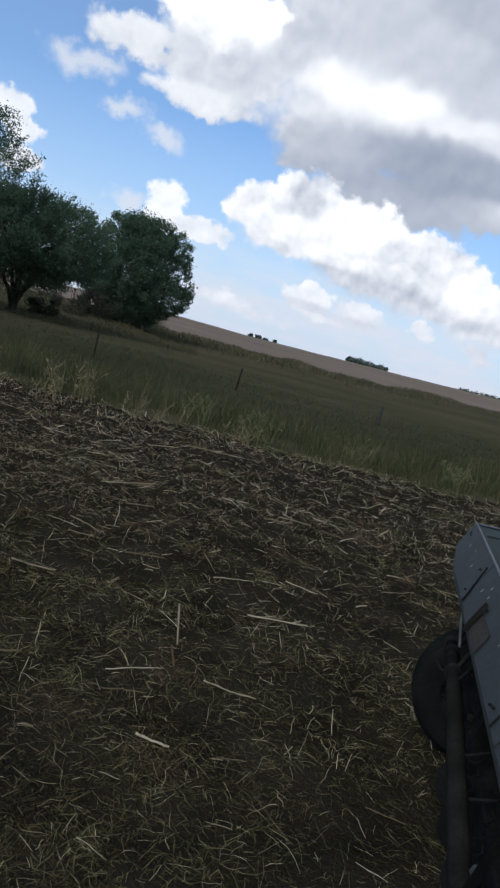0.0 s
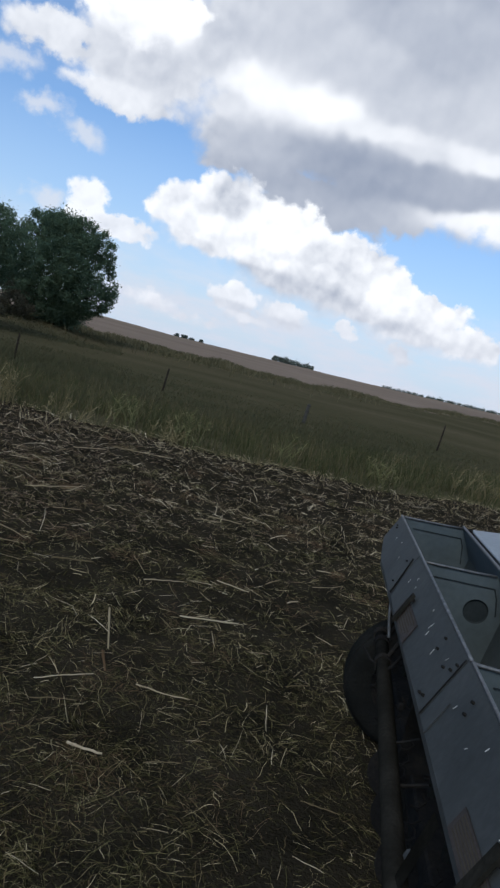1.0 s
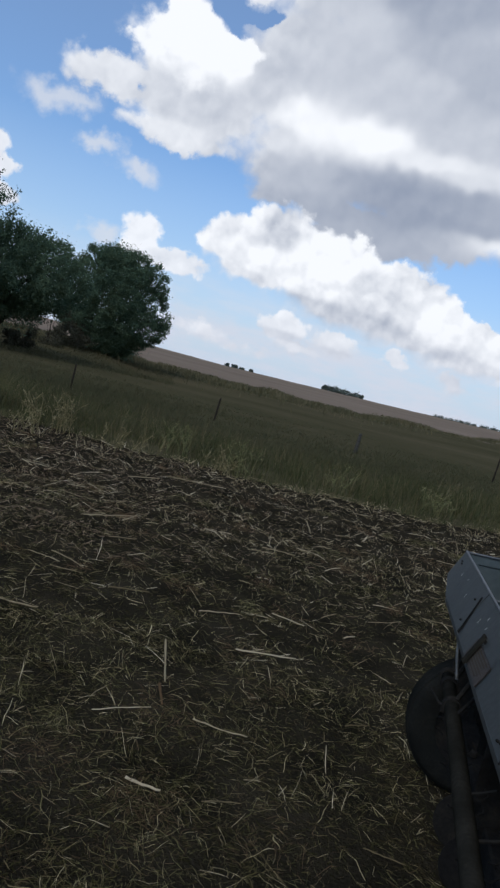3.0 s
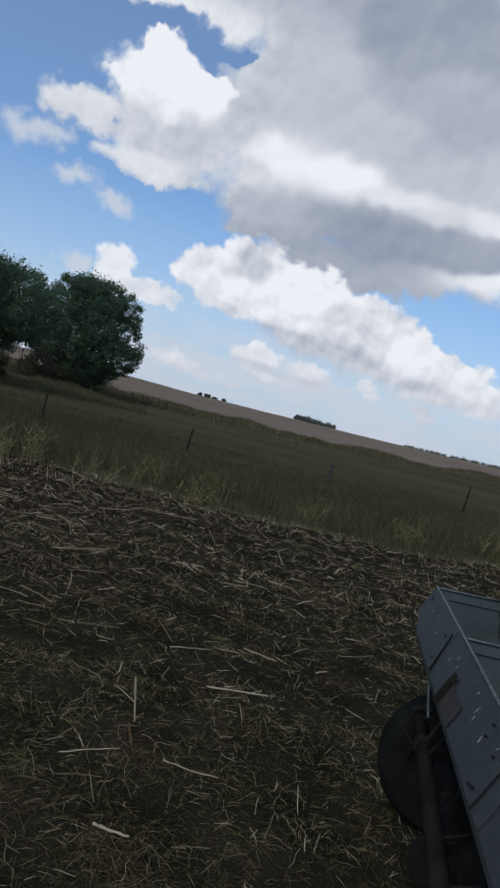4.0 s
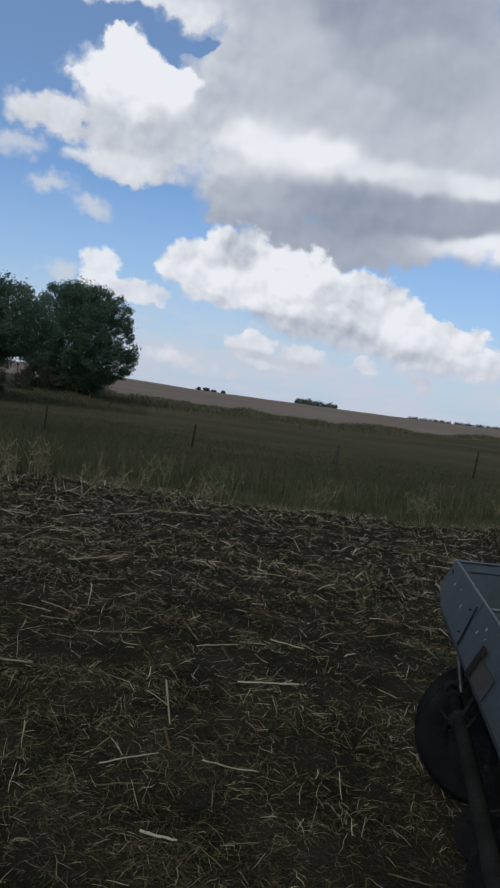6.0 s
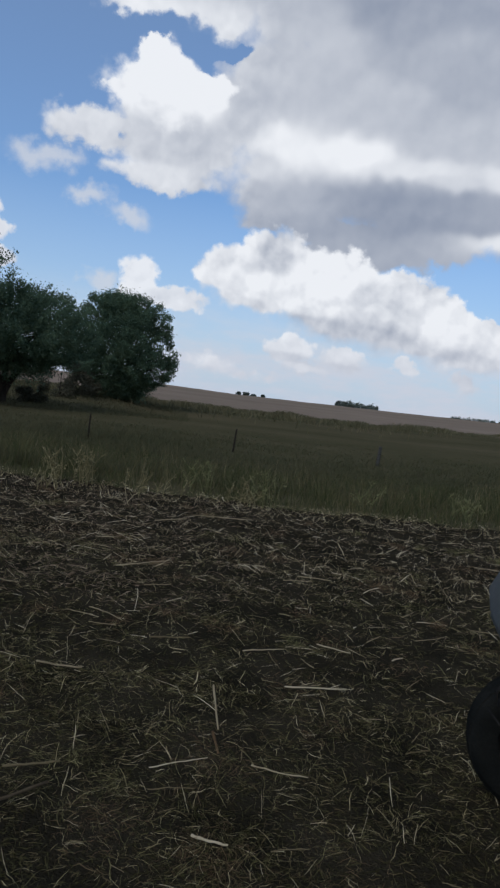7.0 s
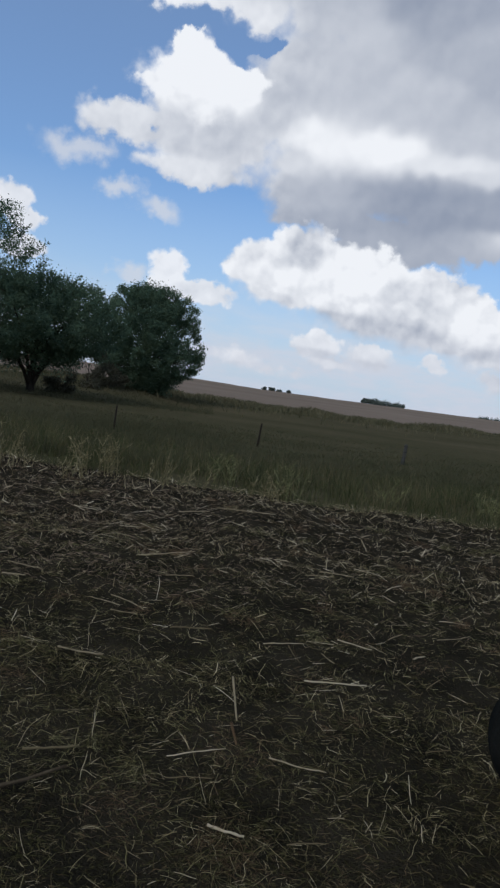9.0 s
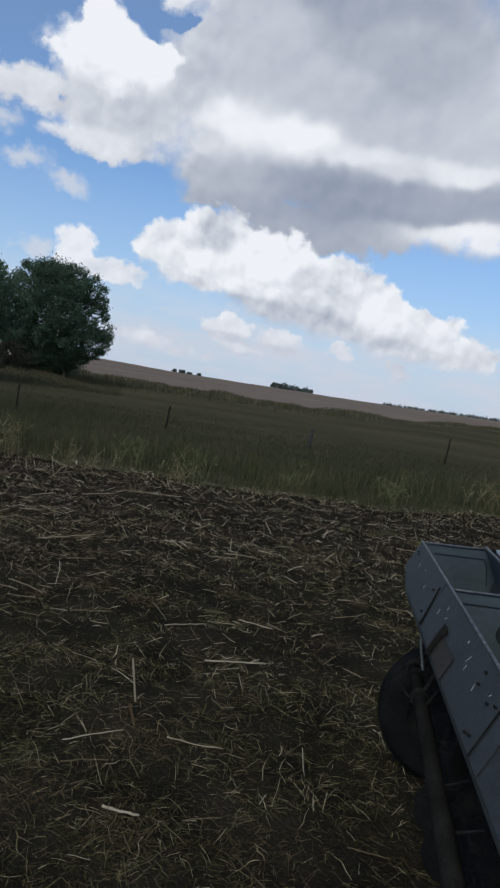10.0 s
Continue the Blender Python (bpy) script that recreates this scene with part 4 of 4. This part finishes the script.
tree(-13.8, 66, 9.7, 9.3, "round dark green broadleaf tree with a low crown", 101, 0.26, 0.13, 190, 125000, 0.085, puff=1.0, shoots=190)
tree(-22.5, 47, 7.6, 10.2, "dark spreading broadleaf tree with a forked trunk", 102, 0.2, 0.46, 150, 95000, 0.075, stems=5, puff=0.92, shoots=170)
tree(-28.9, 44, 11.1, 10.4, "tall thin-leaved tree with light showing through", 103, 0.18, 0.3, 120, 46000, 0.065, puff=0.62, shoots=90)
tree(-34.0, 50, 9.0, 9.0, "dark green broadleaf tree at the end of the row", 104, 0.22, 0.2, 55, 14000, 0.12)
for k, (az, d, tall, wide) in enumerate([(-18.3, 60, 3.4, 4.6), (-20.2, 52, 1.3, 2.8), (-16.6, 63, 2.2, 3.5)]):
    tree(az, d, tall, wide, "low brownish-green bush under the trees", 110 + k, 0.05, 0.05, 26, 5000, 0.08, "bushes under the trees", foliage=BRUSH)
for k, (az, d, tall, wide) in enumerate([(4.0, 405, 2.9, 4), (4.4, 405, 2.5, 9), (4.9, 406, 2.5, 11), (5.5, 408, 2.4, 12), (6.1, 410, 2.2, 12), (6.6, 410, 2.1, 11), (7.0, 412, 1.9, 6),
                                         (-4.1, 400, 1.3, 4), (-3.5, 402, 1.5, 5), (-2.9, 400, 1.2, 4), (-2.1, 402, 1.8, 2.6)]):
    tree(az, d, tall, wide, "small dark tree on the far skyline", 120 + k, 0.2, 0.1, 18, 900, 0.4, "trees on the skyline")
for k in range(16):
    tree(13.2 + 0.78 * k, 418, 0.3 + 0.03 * k + 0.12 * (k * 7 % 5) / 5, 11.0, "low bush in the hedge on the skyline", 160 + k, 0.1, 0.1, 14, 400, 0.4, "bushes on the skyline")
for k, (az, d, tall, wide) in enumerate([(26.1, 165, 7.4, 7.6), (28.5, 168, 6.6, 8.0), (25.0, 172, 2.6, 2.2)]):
    tree(az, d, tall, wide, "distant green tree beyond the pasture", 140 + k, 0.2, 0.1, 24, 1800, 0.3, "distant trees beyond the pasture")

# ---- seed drill ----
drill = tagged(new("seed_drill"), "old galvanised seed drill with open hopper, parked on the field", "seed drill")
drill.matrix_world = pose(1.277, 3.896, 0, 0, 0, -9.14)
FRONT, KNEE, FLOOR_F = (0.0, 1.356), (-0.090, 1.154), (0.075, 0.94)
REAR, SHOULDER, FLOOR_R = (0.350, 1.382), (0.430, 1.213), (0.385, 0.94)
LENGTH = 3.95


def on_front(s, t, out=0.0):
    """A point of the front panel: s metres from the far end, t from the rim (0) to the knee (1), out from the sheet."""
    x, z = FRONT[0] + (KNEE[0] - FRONT[0]) * t, FRONT[1] + (KNEE[1] - FRONT[1]) * t
    n = Vector((-(FRONT[1] - KNEE[1]), 0, -(KNEE[0] - FRONT[0]))).normalized()
    n = Vector((n.x, 0, abs(n.z)))
    return Vector((x, -s, z)) + n * out


def front_strip(name, s0, s1, t0, t1, out, thick, mat, parent, label="", slant=0.0):
    """A flat piece lying on the front panel."""
    bm = bmesh.new()
    vs = []
    for o in (out, out + thick):
        for s, t in ((s0, t0), (s1, t0), (s1 + slant, t1), (s0 + slant, t1)):
            vs.append(bm.verts.new(on_front(s, t, o)))
    for f in ((0, 1, 2, 3), (7, 6, 5, 4), (0, 4, 5, 1), (1, 5, 6, 2), (2, 6, 7, 3), (3, 7, 4, 0)):
        bm.faces.new([vs[k] for k in f])
    bmesh.ops.recalc_face_normals(bm, faces=bm.faces)
    return part(name, bm, mat, parent, label)


SEAMS = [0.0, 0.90, 2.08, 3.05, LENGTH]
for a, b in zip(SEAMS, SEAMS[1:]):
    if a:
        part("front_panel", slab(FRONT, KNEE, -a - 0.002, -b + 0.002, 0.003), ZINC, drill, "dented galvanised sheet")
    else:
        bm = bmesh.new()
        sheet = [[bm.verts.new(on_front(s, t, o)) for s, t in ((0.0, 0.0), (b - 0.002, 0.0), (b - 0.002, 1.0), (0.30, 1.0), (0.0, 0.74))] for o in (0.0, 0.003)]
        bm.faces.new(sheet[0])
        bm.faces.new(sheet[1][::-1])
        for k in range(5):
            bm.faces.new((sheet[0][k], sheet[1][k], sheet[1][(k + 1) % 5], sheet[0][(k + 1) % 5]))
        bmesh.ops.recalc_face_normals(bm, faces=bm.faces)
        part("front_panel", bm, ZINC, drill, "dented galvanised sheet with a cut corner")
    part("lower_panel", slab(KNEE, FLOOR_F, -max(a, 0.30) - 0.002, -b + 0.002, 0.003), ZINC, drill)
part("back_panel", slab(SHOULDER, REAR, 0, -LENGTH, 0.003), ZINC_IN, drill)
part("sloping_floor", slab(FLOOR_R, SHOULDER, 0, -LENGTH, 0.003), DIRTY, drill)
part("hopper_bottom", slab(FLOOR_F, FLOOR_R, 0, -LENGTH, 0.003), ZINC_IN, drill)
part("front_rim", tube([(0.0, 0.004, 1.357), (0, -1.0, 1.357), (0, -2.10, 1.358)], 0.006, 8), EDGE, drill, "worn bright steel edge", True)
part("front_rim", tube([(0.002, -2.112, 1.357), (0.002, -3.0, 1.357), (0.002, -LENGTH, 1.356)], 0.006, 8), EDGE, drill, "worn bright steel edge", True)
part("rear_rim", tube([(0.350, 0.004, 1.384), (0.350, -2.0, 1.385), (0.350, -LENGTH, 1.384)], 0.008, 8), EDGE, drill, "worn steel edge", True)
part("knee_rail", box((0.022, LENGTH - 0.30, 0.03), (KNEE[0] + 0.012, -LENGTH / 2 - 0.15, KNEE[1] - 0.016), 0.004), ZINC, drill)


def cross_wall(name, s, top, mat, hole=None, label="", sag=0.0, crease=True, knee=KNEE):
    """A wall across the hopper, with or without a round hole through it."""
    bm = bmesh.new()
    outline = [Vector((x, 0, z)) for x, z in [(0.004, top), (knee[0] + 0.006, knee[1]), (FLOOR_F[0], FLOOR_F[1] + 0.004), (FLOOR_R[0], FLOOR_R[1] + 0.004), (SHOULDER[0] + 0.001, SHOULDER[1]), (REAR[0] + 0.001, top + 0.024)]]
    dense = []
    for p, q in zip(outline, outline[1:] + outline[:1]):
        dense += [p.lerp(q, k / 6) for k in range(6)]
    for y in (0.0, 0.004):
        ring = [bm.verts.new(p + Vector((0, y, 0))) for p in dense]
        if hole:
            c, rad = Vector((hole[0], y, hole[1])), hole[2]
            inner = [bm.verts.new(c + rad * Vector((v.co.x - c.x, 0, v.co.z - c.z)).normalized()) for v in ring]
            for k in range(len(ring)):
                j = (k + 1) % len(ring)
                bm.faces.new((ring[k], ring[j], inner[j], inner[k]))
        else:
            bm.faces.new(ring)
    bmesh.ops.translate(bm, vec=(0, -s, 0), verts=bm.verts)
    wall = part(name, bm, mat, drill, label)
    if hole:
        # added dark disc gives the hole its darkness and hides the lit sheet behind
        part("hole_disc", lathe([(0.0, 0.012), (hole[2] * 0.9, 0.012), (hole[2] * 1.02, 0.006), (hole[2] * 1.02, 0.0045)], "Y", 24, centre=(hole[0], -s, hole[1])), HOLE, wall, "round dark disc filling the hole")
    bm = bmesh.new()
    tube([(0.004, -s - 0.002, top + 0.002), (0.10, -s - 0.004, top + 0.007 - sag), (0.24, -s - 0.004, top + 0.015 - sag), (0.344, -s - 0.002, top + 0.022)], 0.0065, 6, bm)
    part("rolled_top", bm, EDGE, wall, "rolled steel edge", True)
    if crease:
        part("crease", box((0.275, 0.006, 0.004), (0.214, -s - 0.003, top - 0.043), 0.001, pose(0, 0, 0, 0, -3, 0)), HOLE, wall)
        part("crease", tube([(0.352, -s - 0.002, top - 0.036), (0.372, -s - 0.002, top - 0.08), (0.388, -s - 0.002, 1.17)], 0.003, 5), HOLE, wall)
    return wall


cross_wall("end_panel", 0.0, 1.352, ZINC_IN, knee=(-0.055, 1.20))
cross_wall("divider", 0.90, 1.328, ZINC_IN, (0.300, 1.170, 0.057), "sheet divider with a round hole")
cross_wall("divider", 2.10, 1.350, ZINC_IN, (0.296, 1.155, 0.057), "sheet divider with a round hole", 0.006)
cross_wall("divider", 3.05, 1.345, ZINC_IN)
cross_wall("end_panel", LENGTH, 1.352, ZINC)
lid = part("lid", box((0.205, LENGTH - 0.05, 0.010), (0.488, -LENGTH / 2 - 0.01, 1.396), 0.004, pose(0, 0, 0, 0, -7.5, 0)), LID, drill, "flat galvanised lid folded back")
part("lid_flange", box((0.006, LENGTH - 0.06, 0.045), (0.391, -LENGTH / 2 - 0.01, 1.359), 0.002), ZINC, lid)
part("lid_flange", box((0.006, LENGTH - 0.06, 0.04), (0.585, -LENGTH / 2 - 0.01, 1.384), 0.002), ZINC, lid)
for s in (0.02, 2.9):
    part("hinge", box((0.05, 0.05, 0.010), (0.368, -s - 0.04, 1.384), 0.003), IRON, drill)

# seam straps with bolts, latches and print plates on the front panel
front_strip("seam_strap", 0.856, 0.873, 0.18, 0.98, 0.003, 0.004, IRON, drill, "dark seam strap", 0.07)
front_strip("seam_strap", 2.074, 2.080, 0.05, 1.0, 0.003, 0.003, IRON, drill, "lapped sheet seam")
front_strip("seam_fold", 2.185, 2.191, 0.50, 1.0, 0.003, 0.003, ZINC, drill)


def bolt(s, t, size=0.005):
    bm = bmesh.new()
    bmesh.ops.create_cone(bm, cap_ends=True, segments=6, radius1=size, radius2=size * 0.85, depth=0.009)
    ob = part("bolt", bm, IRON, drill)
    ob.matrix_local = Matrix.Translation(on_front(s, t, 0.0065)) @ pose(0, 0, 0, 0, -67, 0)
    return ob


for s, t in ((0.80, 0.34), (0.84, 0.82), (1.843, 0.20), (1.847, 0.39), (1.983, 0.41), (2.01, 0.86), (1.975, 0.90), (2.29, 0.20), (2.30, 0.36), (2.055, 0.20), (2.04, 0.32), (0.10, 0.22), (0.13, 0.26)):
    bolt(s, t)
for s0, s1, t0 in ((1.205, 1.535, 0.60), (2.60, 3.02, 0.715)):
    plate = front_strip("print_plate", s0, s1, t0, 0.995, 0.003, 0.003, DECAL, drill, "faded reddish plate with unreadable print")
    for k in range(6):
        t = t0 + (0.96 - t0) * (0.1 + 0.155 * k)
        front_strip("print_line", s0 + 0.02, s1 - 0.03 - 0.02 * (k % 3), t, t + 0.06 * (0.96 - t0), 0.0065, 0.0012, INK, plate, "row of worn print")
for s0, t0 in ((1.275, 0.42), (2.79, 0.46)):
    latch = front_strip("latch", s0, s0 + 0.036, t0, 1.03, 0.012, 0.010, PAINT, drill, "flat dark latch bar")
    for t in (t0 + 0.06, 0.95):
        front_strip("latch_foot", s0 + 0.01, s0 + 0.035, t, t + 0.05, 0.0032, 0.012, IRON, latch)
# small thin pale dashes strewn over the front panel
RC = random.Random(12)
for s, t in ((0.29, 0.38), (0.463, 0.30), (1.054, 0.46), (1.14, 0.256), (1.198, 0.387), (1.557, 0.213), (1.651, 0.385), (1.66, 0.335), (1.671, 0.475), (1.821, 0.498), (1.967, 0.312), (2.232, 0.449),
             (2.428, 0.498), (2.502, 0.263), (2.767, 0.458), (2.855, 0.415), (2.919, 0.532), (0.62, 0.52)):
    w, reach = RC.uniform(0.0014, 0.0028), RC.uniform(0.018, 0.05)
    front_strip("pale_dash", s, s + w, t - reach, t + reach, 0.0036, 0.001, PALE, drill, "", RC.uniform(-0.012, 0.006))

# linkage below the hopper
pipe = part("rockshaft", tube([(-0.043, -0.70, 0.882), (-0.079, -1.42, 0.897), (-0.131, -2.42, 0.915), (-0.204, -LENGTH, 0.94)], 0.031, 14), PAINT, drill, "long round pipe with worn paint", True)
for s, k in ((0.72, 0.0), (0.84, 0.0), (1.08, 0.2)):
    x, z = -0.043 - 0.161 * (s - 0.70) / 3.25, 0.882 + 0.058 * (s - 0.70) / 3.25
    part("clamp", tube([(x, -s + 0.018, z), (x, -s - 0.018, z)], 0.039, 12), IRON, pipe)
    part("clamp_arm", tube([(x, -s, z), (x + 0.05, -s + 0.03, z + 0.1), (0.01, -s + 0.05, 1.06)], 0.010, 6), IRON, pipe)
part("link_bar", tube([(-0.03, -0.86, 0.93), (-0.05, -0.84, 1.02), (-0.06, -0.82, 1.09)], 0.007, 6), EDGE, drill, "thin bare steel link")
part("hook_rod", tube([(-0.06, -1.10, 0.88), (-0.11, -1.06, 0.88), (-0.15, -1.0, 0.91)], 0.006, 6), IRON, drill)
part("hook_rod", tube([(-0.07, -1.22, 0.9), (0.0, -1.16, 0.98), (0.0, -1.12, 1.08)], 0.007, 6), IRON, drill)
bm = bmesh.new()
for p in ((-0.096, -2.49, 1.12), (-0.094, -2.545, 1.12), (-0.150, -2.56, 0.92), (-0.152, -2.505, 0.92)):
    bm.verts.new(p)
bm.faces.new(bm.verts)
bmesh.ops.solidify(bm, geom=bm.faces[:], thickness=0.008)
part("brace_bar", bm, PAINT, drill, "flat brace bar")
part("bracket", box((0.022, 0.03, 0.05), (-0.105, -2.42, 0.935), 0.006, pose(0, 0, 0, 0, 20, 15)), ZINC, drill, "small galvanised bracket")
part("bracket", box((0.025, 0.02, 0.03), (-0.032, -1.53, 0.92), 0.006), IRON, drill)
part("cross_rod", tube([(-0.085, -1.815, 0.915), (-0.05, -1.84, 0.945), (-0.015, -1.865, 0.98)], 0.005, 6), IRON, drill)
part("cross_rod", tube([(-0.08, -2.05, 0.91), (-0.045, -2.07, 0.935), (-0.01, -2.09, 0.96)], 0.006, 6), IRON, drill)
part("lift_arm", tube([(-0.12, -2.62, 0.90), (-0.06, -2.69, 0.915), (0.01, -2.78, 0.94)], 0.016, 8), PAINT, drill)
part("toolbar", box((0.09, LENGTH, 0.09), (0.12, -LENGTH / 2, 0.62), 0.008), IRON, drill)
part("toolbar", box((0.07, LENGTH - 0.2, 0.07), (0.42, -LENGTH / 2, 0.62), 0.008), IRON, drill)
for s in (0.45, 1.5, 2.7, 3.7):
    part("hanger", box((0.32, 0.012, 0.36), (0.17, -s, 0.78), 0.003), IRON, drill)
    part("hanger", box((0.30, 0.05, 0.012), (0.27, -s, 0.672), 0.003), IRON, drill)
for k in range(10):
    s = 0.58 + 0.345 * k
    cup = part("seed_cup", box((0.09, 0.085, 0.10), (0.13, -s, 0.886), 0.012), IRON, drill)
    part("seed_tube", tube([(0.13, -s, 0.86), (0.14, -s, 0.60), (0.19, -s - 0.02, 0.36), (0.24, -s, 0.14)], 0.017, 7), RUBBER, cup)
    arm = part("opener_arm", box((0.03, 0.02, 0.52), (0.20, -s, 0.38), 0.004, pose(0, 0, 0, 0, -16, 0)), IRON, drill)
    part("disc", lathe([(0.0, -0.005), (0.155, -0.002), (0.16, 0.0), (0.155, 0.002), (0.0, 0.005)], "Y", 22, centre=(0.25, -s, 0.15)), IRON, arm)
    part("spring", tube([(0.02 + 0.022 * math.cos(j * 1.3), -s + 0.045 + 0.022 * math.sin(j * 1.3), 0.52 + 0.012 * j) for j in range(26)], 0.004, 4), IRON, arm)

# wheel
WX, WY, WR = 0.305, 0.022, 0.388
tyre_profile = [(r * 0.96, a) for r, a in ((0.24, -0.085), (0.30, -0.105), (0.36, -0.105), (0.388, -0.088), (0.395, -0.05), (0.405, -0.03), (0.405, 0.03), (0.395, 0.05), (0.388, 0.088), (0.36, 0.105), (0.30, 0.105), (0.24, 0.085))]
wheel = part("wheel", lathe([(0.0, -0.03), (0.08, -0.035), (0.10, -0.02), (0.19, -0.015), (0.225, -0.06), (0.25, -0.085), (0.25, 0.085), (0.225, 0.06), (0.19, -0.005), (0.0, -0.01)], "Y", 40, centre=(WX, WY, WR)), IRON, drill, "dark worn steel wheel", True)
tyre = part("tyre", lathe(tyre_profile, "Y", 56, centre=(WX, WY, WR)), RUBBER, wheel, "black ribbed rubber tyre", True)
for off in (-0.065, -0.022, 0.022, 0.065):
    part("tread_rib", lathe([(0.372, off - 0.012), (0.392 - abs(off) * 0.12, off - 0.009), (0.392 - abs(off) * 0.12, off + 0.009), (0.372, off + 0.012)], "Y", 56, centre=(WX, WY, WR)), RUBBER, tyre)
part("axle", tube([(WX, WY - 0.25, WR), (WX, WY + 0.12, WR)], 0.025, 10), IRON, drill)
part("axle_arm", box((0.05, 0.03, 0.34), (WX + 0.04, WY - 0.2, WR + 0.13), 0.006, pose(0, 0, 0, 0, 12, 0)), IRON, drill)
for k in range(5):
    a = 2 * math.pi * k / 5
    bm = bmesh.new()
    bmesh.ops.create_cone(bm, cap_ends=True, segments=6, radius1=0.012, radius2=0.011, depth=0.02)
    bmesh.ops.transform(bm, matrix=Matrix.Translation((WX + 0.065 * math.cos(a), WY - 0.042, WR + 0.065 * math.sin(a))) @ pose(0, 0, 0, 90, 0, 0), verts=bm.verts)
    part("wheel_nut", bm, IRON, wheel)
